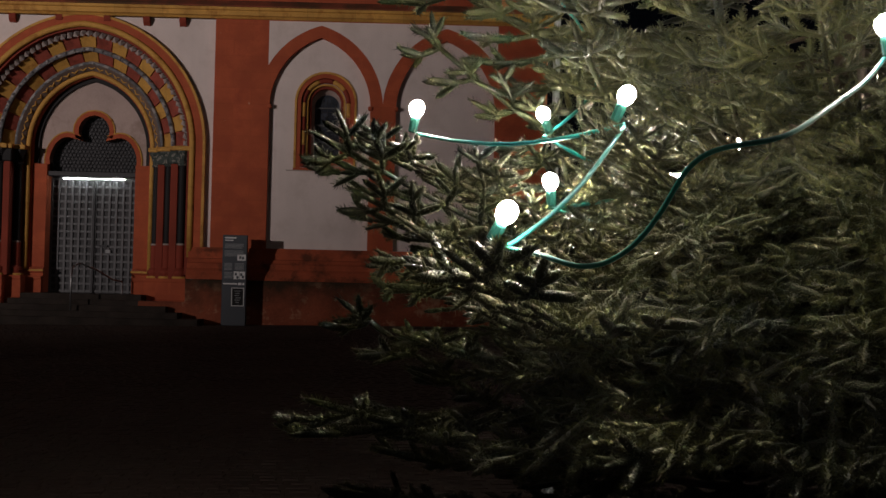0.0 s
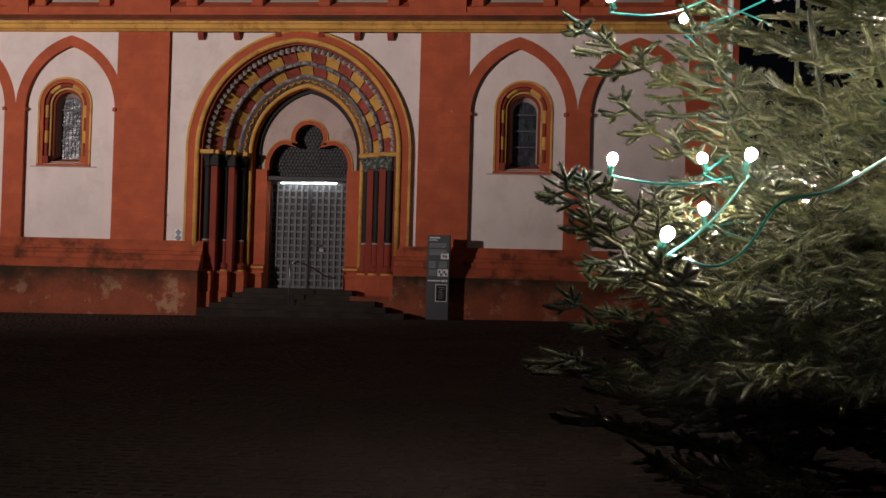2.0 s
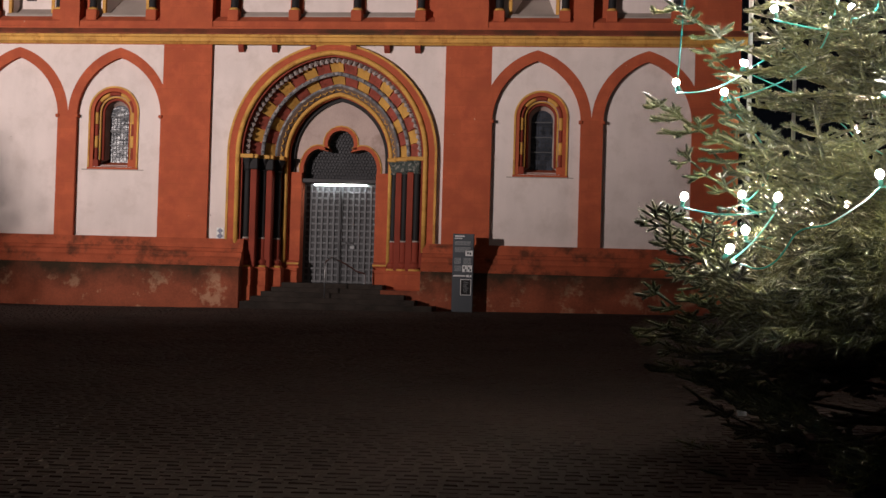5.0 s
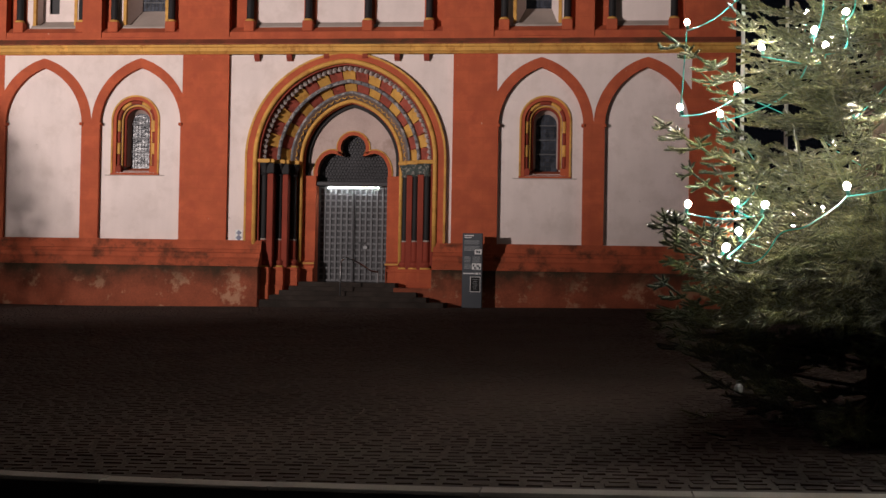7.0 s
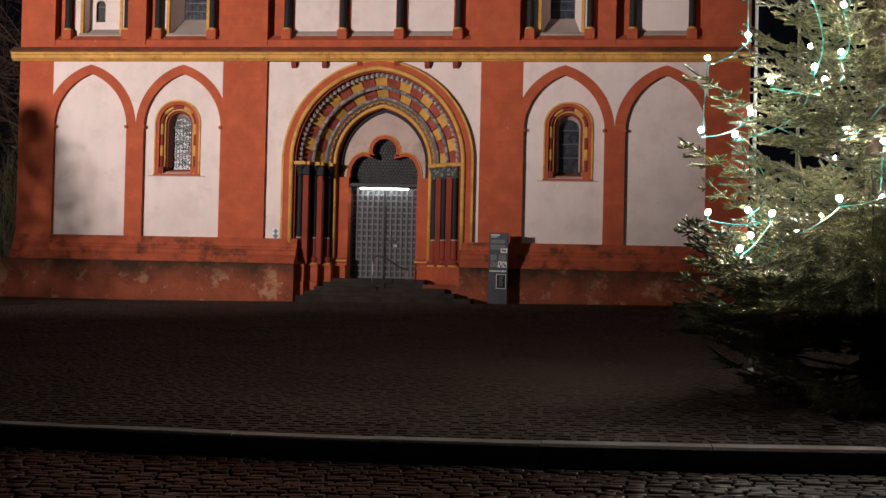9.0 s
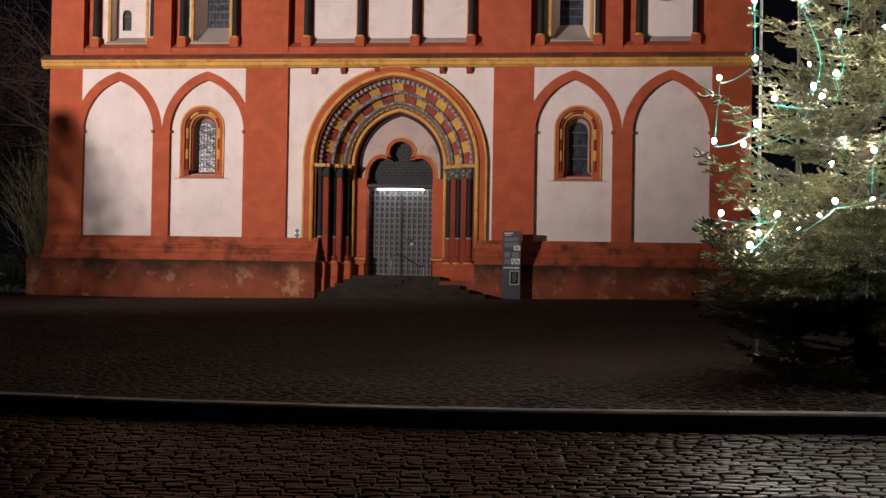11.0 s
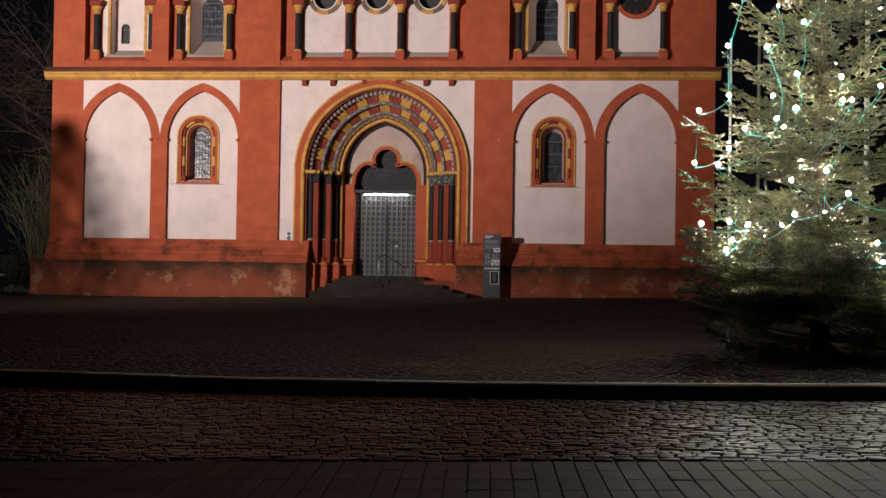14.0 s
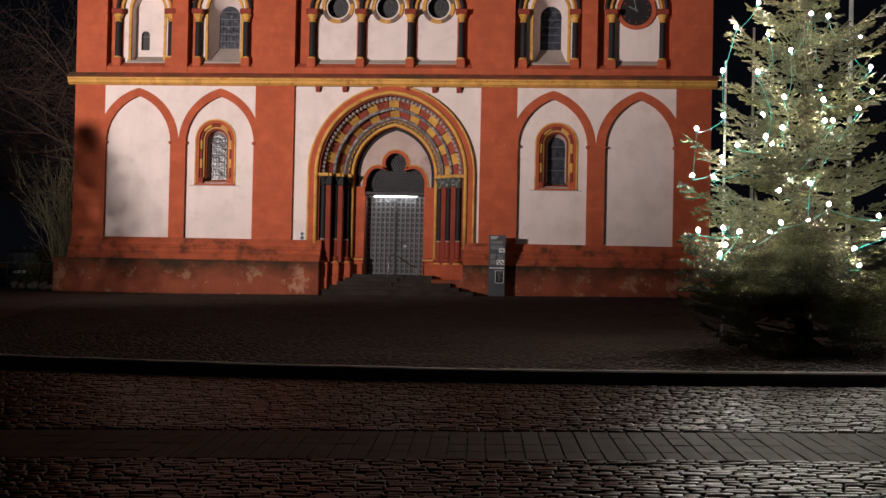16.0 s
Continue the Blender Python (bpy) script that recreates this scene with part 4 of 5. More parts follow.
def printed(x0, x1, z0, z1, mat, label=""):
    part("print_bar", box(SX0 + x0, SX0 + x1, SY - 0.006, SY - 0.001, z0, z1), mat, sign, label)


printed(0.05, 0.30, 2.42, 2.45, WHITE_PRINT, "white heading bar")
printed(0.05, 0.24, 2.37, 2.39, WHITE_PRINT)
for k in range(4):
    printed(0.05, 0.46 - 0.03 * (k == 3), 2.29 - 0.028 * k, 2.302 - 0.028 * k, GREY_PRINT)
for k in range(5):
    printed(0.05, 0.46 - 0.12 * (k == 4), 2.14 - 0.028 * k, 2.152 - 0.028 * k, GREY_PRINT)
printed(0.33, 0.52, 1.93, 2.07, WHITE_PRINT, "pale photograph")
for k in range(6):
    printed(0.05, 0.22, 1.86 - 0.028 * k, 1.872 - 0.028 * k, GREY_PRINT)
    printed(0.28, 0.48, 1.86 - 0.028 * k, 1.872 - 0.028 * k, GREY_PRINT)
for k in range(5):
    printed(0.05, 0.24, 1.66 - 0.03 * k, 1.672 - 0.03 * k, GREY_PRINT)
printed(0.26, 0.38, 1.52, 1.69, WHITE_PRINT, "pale photograph")
printed(0.39, 0.51, 1.52, 1.69, WHITE_PRINT, "pale photograph")
for x, z in ((0.31, 1.63), (0.35, 1.56), (0.43, 1.62), (0.47, 1.57), (0.40, 2.0), (0.46, 1.99)):
    part("photo_shape", box(SX0 + x - 0.025, SX0 + x + 0.02, SY - 0.010, SY - 0.007, z - 0.03, z + 0.03), SLATE_PANEL, sign)
printed(0.03, 0.34, 1.40, 1.43, WHITE_PRINT, "white heading bar")
printed(0.36, 0.44, 1.39, 1.44, WHITE_PRINT)
printed(0.46, 0.50, 1.39, 1.44, WHITE_PRINT)
part("map_frame", plate([(SX0 + 0.22, 0.92), (SX0 + 0.22, 1.33), (SX0 + 0.50, 1.33), (SX0 + 0.50, 0.92)], [[(SX0 + 0.235, 0.935), (SX0 + 0.235, 1.315), (SX0 + 0.485, 1.315), (SX0 + 0.485, 0.935)]], SY - 0.007, SY - 0.001), WHITE_PRINT, sign, "white frame of a dark plan")
part("map_field", box(SX0 + 0.236, SX0 + 0.484, SY - 0.004, SY - 0.001, 0.936, 1.314), BLACK, sign)
for k in range(6):
    printed(0.29 + 0.02 * (k % 2), 0.43 - 0.02 * (k % 3), 1.25 - 0.05 * k, 1.262 - 0.05 * k, GREY_PRINT)

# ---- the fir tree ----
TX, TY, TZ = 0.45, 4.5, 0.26
rng = np.random.default_rng(7)


def frame_of(d):
    d = d / np.linalg.norm(d)
    s = np.cross(d, (0.0, 0.0, 1.0))
    s = s / max(1e-6, np.linalg.norm(s))
    return d, s, np.cross(s, d)


def branch_mesh(length, dense, wid, core):
    """A fir branch along +x: stem, flat fans of side shoots in two orders, each shoot a plump brush of needles. Returns a mesh."""
    rise = 0.25 if length < 2 else 0.06
    shoots = []                                   # start, end, radius, needled

    def bend(t):
        return np.array((t * length, 0.0, rise * length * t ** 2.2 - (rise - 0.06) * 0.45 * length * math.sin(math.pi * t)))
    n = 9
    bare = 0.2 if length < 2 else 0.45
    for k in range(n):
        shoots.append((bend(k / n), bend((k + 1) / n), 0.0075 * length * (1.05 - k / n) + 0.0022, k / n > bare))
    s = (bare + 0.04) * length
    while s < length * 0.97:
        t = s / length
        p = bend(t)
        for sgn in (1, -1):
            if rng.random() < 0.08:
                continue
            ln = min((0.34 * length * (1.02 - t) + 0.08) * rng.uniform(0.6, 1.25), 0.46)
            a = radians(rng.uniform(42, 64))
            d = np.array((math.cos(a), sgn * math.sin(a), rng.uniform(-0.18, 0.16)))
            q1 = p + d * ln * 0.55
            d2 = np.array((math.cos(a * 0.75), sgn * math.sin(a * 0.75), d[2] + rng.uniform(0.12, 0.35)))
            q2 = q1 + d2 * ln * 0.45
            shoots.append((p, q1, 0.0035, True))
            shoots.append((q1, q2, 0.0022, True))
            u = 0.06
            while u < ln * 0.93:
                base = p + (q1 - p) * (u / (0.55 * ln)) if u < 0.55 * ln else q1 + (q2 - q1) * ((u - 0.55 * ln) / (0.45 * ln))
                for sg2 in (1, -1):
                    if rng.random() < 0.15:
                        continue
                    l2 = min(0.105, (ln - u) * 0.5 + 0.045) * rng.uniform(0.65, 1.25)
                    b = a * sgn + sg2 * radians(rng.uniform(38, 60))
                    dd = np.array((math.cos(b), math.sin(b), d[2] + rng.uniform(-0.12, 0.40)))
                    shoots.append((base, base + dd * l2, 0.0018, True))
                if rng.random() < 0.5:
                    shoots.append((base, base + np.array((0.5 * math.cos(a), 0.5 * sgn * math.sin(a) + rng.uniform(-0.3, 0.3), rng.uniform(0.5, 0.9))) * rng.uniform(0.045, 0.08), 0.0018, True))
                u += rng.uniform(0.065, 0.095)
        s += rng.uniform(0.10, 0.15) * (1 if length > 0.9 else 0.75)
    verts, faces, slots = [], [], []
    base = 0
    for p, q, r, _ in shoots:
        if r < 0.002:
            continue
        d, sd, up = frame_of(q - p)
        ring = [sd * r, -0.5 * sd * r + 0.87 * up * r, -0.5 * sd * r - 0.87 * up * r]
        verts += [p + o for o in ring] + [q + o * 0.75 for o in ring]
        for k in range(3):
            k2 = (k + 1) % 3
            faces += [(base + k, base + k2, base + 3 + k2), (base + k, base + 3 + k2, base + 3 + k)]
        base += 6
        slots += [0] * 6
    # the close body of needles round each shoot, rounded at its end
    for p, q, r, needled in shoots:
        if not needled:
            continue
        d, sd, up = frame_of(q - p)
        ln = np.linalg.norm(q - p)
        thick = core * rng.uniform(0.85, 1.15)
        turn = rng.uniform(0, 1.2)
        for t, k in ((0.0, 0.75), (0.45, 1.0), (0.88, 0.8)):
            for e in range(5):
                g = turn + 2 * math.pi * e / 5
                lump = rng.uniform(0.82, 1.18)
                verts.append(p + d * ln * t + (math.cos(g) * sd + math.sin(g) * up) * thick * k * lump)
        verts.append(q + d * 0.010)
        for lev in (0, 5):
            for e in range(5):
                e2 = (e + 1) % 5
                faces += [(base + lev + e, base + lev + e2, base + lev + 5 + e2), (base + lev + e, base + lev + 5 + e2, base + lev + 5 + e)]
        faces += [(base + 10 + e, base + 10 + (e + 1) % 5, base + 15) for e in range(5)]
        # slot 2: needle colour darkened for the shade between the needles
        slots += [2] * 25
        base += 16
    V, F = [np.array(verts)], [np.array(faces)]
    for p, q, r, needled in shoots:
        if not needled:
            continue
        d, sd, up = frame_of(q - p)
        ln = np.linalg.norm(q - p)
        m = max(6, int(ln * dense))
        t = rng.uniform(0.02, 1.0, m)
        # more needles stand to the sides and above
        ang = np.where(rng.random(m) < 0.6, rng.uniform(-0.35, math.pi + 0.35, m), rng.uniform(-math.pi, math.pi, m))
        lean = np.radians(rng.uniform(50, 76, m)) * (1 - 0.55 * np.clip((t - 0.85) / 0.15, 0, 1))
        nl = rng.uniform(0.015, 0.021, m) * (1.0 - 0.15 * t)
        out = np.cos(ang)[:, None] * sd + np.sin(ang)[:, None] * up
        way = np.cos(lean)[:, None] * d + np.sin(lean)[:, None] * out
        w = np.cross(way, out)
        w = w / np.maximum(1e-6, np.linalg.norm(w, axis=1))[:, None]
        at = p + t[:, None] * (q - p) + out * core * 0.7
        tip = at + way * nl[:, None]
        tri = np.stack([at + w * wid, tip, at - w * wid], axis=1).reshape(-1, 3)
        V.append(tri)
        F.append(base + np.arange(3 * m).reshape(-1, 3))
        base += 3 * m
    me = bpy.data.meshes.new("branch")
    allv = np.concatenate(V)
    stem = F[0]
    tris = np.concatenate(F)
    loops = tris.ravel()
    starts = np.arange(len(tris)) * 3
    me.vertices.add(len(allv))
    me.vertices.foreach_set("co", allv.ravel())
    me.loops.add(len(loops))
    me.loops.foreach_set("vertex_index", loops.astype(np.int32))
    me.polygons.add(len(starts))
    me.polygons.foreach_set("loop_start", starts.astype(np.int32))
    me.materials.append(BARK)
    me.materials.append(NEEDLE)
    me.materials.append(NEEDLE_SHADED)
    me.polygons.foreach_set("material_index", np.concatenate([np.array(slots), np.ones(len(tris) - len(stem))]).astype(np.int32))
    me.update(calc_edges=True)
    return me


CLASSES = [(2.65, 2), (1.75, 3), (1.35, 3), (1.0, 3), (0.65, 2)]
MESHES = {ln: [branch_mesh(ln, 210, 0.0030, 0.0110) for _ in range(k)] for ln, k in CLASSES}
FINE = {ln: [branch_mesh(ln, 640, 0.0019, 0.0100) for _ in range(k)] for ln, k in CLASSES[:4]}      # low boughs on the open side

tree = thing("christmas_tree", "tall green fir tree hung with lit string lights", "tree", (TX, TY, TZ))
trunk = [(TX, TY, TZ - 0.05), (TX + 0.01, TY, 2.0), (TX - 0.02, TY, 4.0), (TX - 0.01, TY, 6.0), (TX, TY, 8.3), (TX, TY, 8.75)]
v, f = tube(trunk, [0.13, 0.105, 0.08, 0.052, 0.018, 0.006], 12)
put("trunk", v, f, BARK, tree, smooth=True)


def crown(z):
    return 1.85 * max(0.02, 1 - (z - 0.8) / 7.9) ** 0.8


def add_branch(z0, yaw, pitch, length, twist=0.0):
    low = z0 < 2.7 and length > 0.8 and 170 < yaw % 360 < 310
    kinds = FINE if low else MESHES
    ln = min(kinds, key=lambda q: abs(math.log(q / max(length, 0.05))))
    ob = new("branch", kinds[ln][int(rng.integers(len(kinds[ln])))])
    ob.parent = tree
    s = length / ln
    ob.matrix_basis = Matrix.LocRotScale((0, 0, z0 - TZ), Euler((radians(twist), radians(-pitch), radians(yaw))), (s, s * rng.uniform(0.9, 1.1), s))
    return ob


z, turn = 0.62, 0.0
while z < 8.5:
    high = (z - 0.6) / 7.9
    many = 6 if z < 2.3 else (9 if z < 5.0 else 6)
    for k in range(many):
        pitch = -8 + 30 * high + rng.uniform(-11, 11)
        length = crown(z + 0.1) * rng.uniform(0.70, 1.10)
        add_branch(z + rng.uniform(-0.17, 0.17), turn + 360 * k / many + rng.uniform(-13, 13), pitch, length, rng.uniform(-18, 18))
    for k in range(4 if z < 5.0 else 0):
        add_branch(z + 0.21, turn + 25 + 90 * k + rng.uniform(-20, 20), 4 + 25 * high + rng.uniform(-8, 8), crown(z) * rng.uniform(0.3, 0.5), rng.uniform(-25, 25))
    turn += 137.5 * 0.5
    z += 0.42 if z < 5.2 else 0.55


def branch_to(x, y, z, past=0.1, rise=0.22, twist=0.0):
    """A branch from the trunk whose end reaches a little past the place."""
    d = Vector((x - TX, y - TY))
    flat = d.length + past
    z0 = max(0.5, z - rise * flat)
    reach = math.hypot(flat, z - z0)
    lift = 14 if reach < 2.18 else 3.4                     # how far the branch's own curve lifts its end
    return add_branch(z0, math.degrees(math.atan2(d.y, d.x)), math.degrees(math.atan2(z - z0, flat)) - lift, reach / (1.03 if reach < 2.18 else 1.0), twist)


# the skirt of boughs that hangs down to the ground
for k in range(26):
    add_branch(0.55 + 0.5 * (k % 3), 360 * k / 26 + rng.uniform(-6, 6), -23 + 5 * (k % 3) + rng.uniform(-4, 4), rng.uniform(1.45, 1.8), rng.uniform(-20, 20))
# low sweeping boughs on the open side
for x, y, z in ((-1.34, 2.6, 1.19), (-1.28, 3.0, 0.95), (-1.30, 3.5, 1.40), (-1.0, 2.7, 0.80), (-1.15, 2.9, 1.32)):
    branch_to(x, y, z, 0.02, 0.18, rng.uniform(-28, 28))
# drooping tiers, each lower one reaching further out
for reach, z, turns in ((2.20, 1.52, (242, 250, 259, 268)), (2.42, 1.32, (239, 246, 254, 262, 271)), (2.58, 1.10, (238, 245, 252, 260, 268))):
    for a in turns:
        a += rng.uniform(-2, 2)
        r = reach * rng.uniform(0.95, 1.04)
        branch_to(TX + r * math.cos(radians(a)), TY + r * math.sin(radians(a)), z + rng.uniform(-0.05, 0.05), 0.0, -0.40, rng.uniform(-14, 14))
# boughs at the height of the lowest strand
for x, y, z in ((-1.31, 2.98, 1.82), (-1.24, 3.1, 1.68), (-1.08, 2.62, 1.60), (-0.6, 3.2, 1.66), (-0.78, 3.2, 2.12), (-1.02, 3.6, 2.26), (-0.3, 2.6, 2.28), (-0.62, 2.9, 2.42), (0.1, 2.6, 2.2), (-0.95, 3.3, 2.5)):
    branch_to(x, y, z, 0.05, 0.32, rng.uniform(-30, 30))

# ---- string lights ----
STRANDS = [
    [(-0.32, 3.94, 5.02), (-0.57, 4.3, 4.75), (-0.78, 3.95, 4.09), (-0.82, 3.4, 3.41), (-1.13, 3.8, 3.28), (-1.17, 3.85, 2.65), (-0.67, 4.7, 2.91)],
    [(0.31, 3.51, 4.78), (0.07, 3.6, 4.31), (-0.04, 3.38, 3.66), (-0.07, 3.3, 3.25), (-0.17, 3.5, 3.05), (-0.63, 3.4, 3.02)],
    [(0.53, 3.49, 4.75), (1.2, 4.7, 4.68), (1.3, 4.5, 4.24), (1.28, 4.3, 3.86), (0.44, 3.26, 3.61), (0.45, 3.21, 3.33), (0.55, 3.19, 3.33), (0.13, 4.1, 2.65)],
    [(-0.14, 4.2, 4.63), (-0.35, 3.67, 4.03), (-0.27, 3.39, 3.14), (-0.83, 4.4, 2.67), (-0.78, 3.55, 1.93), (-0.80, 3.1, 1.70), (-0.43, 3.9, 1.63), (-0.33, 3.9, 1.79), (-0.12, 3.9, 1.90)],
    [(-1.141, 3.21, 1.89), (-0.674, 2.711, 1.864), (-0.968, 2.195, 1.567), (-0.91, 2.06, 1.553, 0), (-0.865, 1.98, 1.53, 0), (-0.812, 1.98, 1.537, 0), (-0.761, 1.98, 1.574, 0), (-0.719, 1.98, 1.632, 0), (-0.685, 1.98, 1.70, 0), (-0.64, 1.96, 1.735, 0), (-0.53, 1.93, 1.745, 0), (-0.40, 2.12, 1.83, 0), (-0.28, 2.3, 1.90, 0), (-0.206, 2.40, 1.97), (0.52, 3.2, 2.25), (1.24, 3.6, 2.13)],
    [(1.31, 3.6, 1.89), (0.79, 2.94, 1.68), (0.85, 2.91, 1.46), (0.44, 2.88, 1.58), (0.33, 3.6, 2.07), (0.4, 3.9, 2.57), (0.9, 3.33, 3.51)],
    [(0.9, 5.6, 2.2), (0.3, 5.9, 2.6), (-0.6, 5.5, 3.05), (0.0, 5.6, 3.7), (0.8, 5.5, 4.1), (0.6, 4.9, 5.4), (0.1, 4.3, 5.6), (0.7, 4.2, 6.2), (0.35, 4.0, 6.8), (0.5, 4.6, 7.6)],
]
bulb_v, bulb_f = turned_fix(0, 0, [(-0.018, 0.009), (-0.008, 0.017), (0.006, 0.0205), (0.018, 0.016), (0.025, 0.007)], 10)
bulb_mesh = bpy.data.meshes.new("bulb")
bulb_mesh.from_pydata(bulb_v, [], bulb_f)
bulb_mesh.polygons.foreach_set("use_smooth", [True] * len(bulb_mesh.polygons))
bulb_mesh.materials.append(BULB)
sv, sf = turned_fix(0, 0, [(-0.060, 0.009), (-0.056, 0.0125), (-0.024, 0.0125), (-0.0175, 0.0105)], 8)
socket_mesh = bpy.data.meshes.new("socket")
socket_mesh.from_pydata(sv, [], sf)
socket_mesh.materials.append(SOCKET)
for strand in STRANDS:
    line = thing("string_lights", "strand of lit white bulbs on a teal cable", "string lights", strand[0], "strands of lights on the tree")
    pts = []
    deep = 0.0 if strand in (STRANDS[0], STRANDS[4]) else 0.35
    for p, q in zip(strand, strand[1:]):
        loose = len(p) > 3 or len(q) > 3
        p, q = Vector(p[:3]), Vector(q[:3])
        gap = (q - p).length
        sag = 0.0 if loose else 0.06 * gap + 0.02
        for k in range(10):
            t = k / 10
            wob = (0.0 if loose else 0.02) * math.sin(7 * t + p.x * 9) * math.sin(math.pi * t)
            c = p.lerp(q, t)
            inward = deep * math.sin(math.pi * t)
            c.x, c.y = c.x + (TX - c.x) * inward, c.y + (TY - c.y) * inward
            pts.append(c + Vector((wob, wob, -0.062 - 4 * sag * t * (1 - t))))
    pts.append(Vector(strand[-1]) + Vector((0, 0, -0.062)))
    held = {10 * k for k, spot in enumerate(strand) if len(spot) < 4}      # the cable stays fast at its bulbs
    for _ in range(24):
        pts = [q if k in held or not 0 < k < len(pts) - 1 else (pts[k - 1] + q * 2 + pts[k + 1]) / 4 for k, q in enumerate(pts)]
    v, f = tube(pts, 0.005, 6)
    put("cable", v, f, CABLE, line, "teal green cable", smooth=True)
    for spot in strand:
        if len(spot) > 3:
            continue
        x, y, z = spot
        b = new("bulb", bulb_mesh)
        b.parent = line
        b.location = Vector((x, y, z)) - line.location
        b.rotation_euler = (rng.uniform(-0.5, 0.5), rng.uniform(-0.5, 0.5), 0)
        s = new("socket", socket_mesh)
        s.parent = b
        if math.hypot(x - TX, y - TY) > 0.5 and spot != (-0.206, 2.40, 1.97):
            branch_to(x, y, z - 0.075, 0.22 if x < -0.9 else 0.08, 0.22 if z < 2.2 else 0.12)

# ---- poles beside and behind the tree ----


def pole(x, y, top, r, label):
    z0 = plaza_z(x, y)
    p = thing("pole", label, "pole", (x, y, z0))
    v, f = turned_fix(x, y, [(z0 - 0.02, r), (z0 + (top - z0) * 0.5, r * 0.9), (top - 0.01, r * 0.75), (top, r * 0.5)], 10)
    put("shaft", v, f, PALEMETAL, p, smooth=True)
    v, f = turned_fix(x, y, [(z0 - 0.01, r * 1.9), (z0 + 0.05, r * 1.9), (z0 + 0.08, r * 1.1)], 12)
    put("foot", v, f, PALEMETAL, p)


pole(-0.40, 7.0, 4.72, 0.022, "thin pale metal pole beside the fir tree")
pole(2.26, 24.0, 8.42, 0.045, "thin pale metal pole on the dark square")
pole(1.63, 7.5, 9.0, 0.040, "tall white flagpole beside the fir tree")

# ---- kerb of long granite stones ----
kerb = thing("kerb", "long pale granite kerbstones at the edge of the square", "kerb", (-4, 1.2, 0.1), kind="structure")
x = -18.0
random.seed(3)
while x < 13.0:
    ln = random.uniform(0.95, 1.25)
    xa, xb = x + 0.004, x + ln - 0.004
    pts = []
    for xx in (xa, xb):
        y = kerb_y(xx)
        pts.append((xx, y, road_z(xx, y), plaza_z(xx, y) + 0.004))
    dz = random.uniform(-0.004, 0.004)
    prof = lambda y, zr, zp: [(y, zr - 0.08), (y, zp - 0.02 + dz), (y + 0.02, zp + dz), (y + 0.20, zp + dz), (y + 0.205, zp - 0.1)]
    bm = bmesh.new()
    A = [bm.verts.new((pts[0][0], yy, zz)) for yy, zz in prof(*pts[0][1:])]
    B = [bm.verts.new((pts[1][0], yy, zz)) for yy, zz in prof(*pts[1][1:])]
    for k in range(5):
        bm.faces.new((A[k], A[(k + 1) % 5], B[(k + 1) % 5], B[k]))
    bm.faces.new(A)
    bm.faces.new(list(reversed(B)))
    part("kerbstone", bm, KERB, kerb)
    x += ln

# ---- things past the left corner of the church ----


def limb(verts, faces, p, d, length, r, depth, gen, spread, sides=4):
    pts, rr = [p], [r]
    q, way = Vector(p), Vector(d).normalized()
    n = 4
    for k in range(n):
        way = (way + Vector((gen.uniform(-1, 1), gen.uniform(-1, 1), gen.uniform(-0.6, 0.9))) * 0.16).normalized()
        q = q + way * length / n
        pts.append(tuple(q))
        rr.append(max(0.004, r * (1 - 0.62 * (k + 1) / n)))
    tube(pts, rr, sides if depth > 1 else 3, verts, faces, False)
    if depth <= 0:
        return
    for k in range(1, n + 1):
        for _ in range(2 if depth > 1 else 1 + gen.randrange(2)):
            s = Vector((gen.uniform(-1, 1), gen.uniform(-1, 1), gen.uniform(-0.4, 0.7))).normalized()
            base = Vector(pts[k])
            way2 = (Vector(pts[k]) - Vector(pts[k - 1])).normalized() * (1 - spread) + s * spread
            limb(verts, faces, tuple(base), way2, length * gen.uniform(0.45, 0.7), max(0.005, rr[k] * 0.65), depth - 1, gen, spread)


def bare_tree(x, y, height, seed, label):
    gen = random.Random(seed)
    z0 = plaza_z(x, y)
    t = thing("bare_tree", label, "tree", (x, y, z0))
    tv, tf = [], []
    top = height * 0.45
    tube([(x, y, z0 - 0.1), (x + 0.1, y, z0 + top * 0.5), (x + 0.2, y, z0 + top)], [0.26, 0.20, 0.16], 10, tv, tf)
    put("trunk", tv, tf, TWIG, t)
    v, f = [], []
    for k in range(9):
        a = 2 * math.pi * k / 9 + gen.uniform(-0.3, 0.3)
        hz = z0 + top * (0.55 + 0.45 * k / 8)
        limb(v, f, (x + 0.15, y, hz), (math.cos(a), math.sin(a), gen.uniform(0.0, 0.9)), height * 0.33, 0.075, 3 if seed < 10 else 2, gen, 0.6)
    put("crown", v, f, TWIG, t, "leafless crown of fine brown twigs")


bare_tree(-23.2, 40.0, 14.5, 5, "leafless dark brown tree at the corner of the church")
bare_tree(-29.5, 41.0, 14.0, 9, "leafless dark brown tree behind the square")
bare_tree(-22.6, 44.0, 13.0, 12, "leafless dark brown tree behind the square")

shrub = thing("shrub", "pale green-stemmed leafless shrub beside the church corner", "shrub", (-21.3, 31.0, 0.3))
v, f = [], []
gen = random.Random(4)
for k in range(22):
    a = gen.uniform(0, 2 * math.pi)
    r = gen.uniform(0.1, 0.6)
    px, py = -21.15 + 0.5 * r * math.cos(a), 31.9 + r * math.sin(a)
    limb(v, f, (px, py, 0.30), (0.17 * math.cos(a), 0.2 * math.sin(a), 1.0), gen.uniform(2.2, 3.4), 0.018, 2 if k % 2 else 1, gen, 0.33)
put("stem_clump", v, f, SHRUB, shrub)


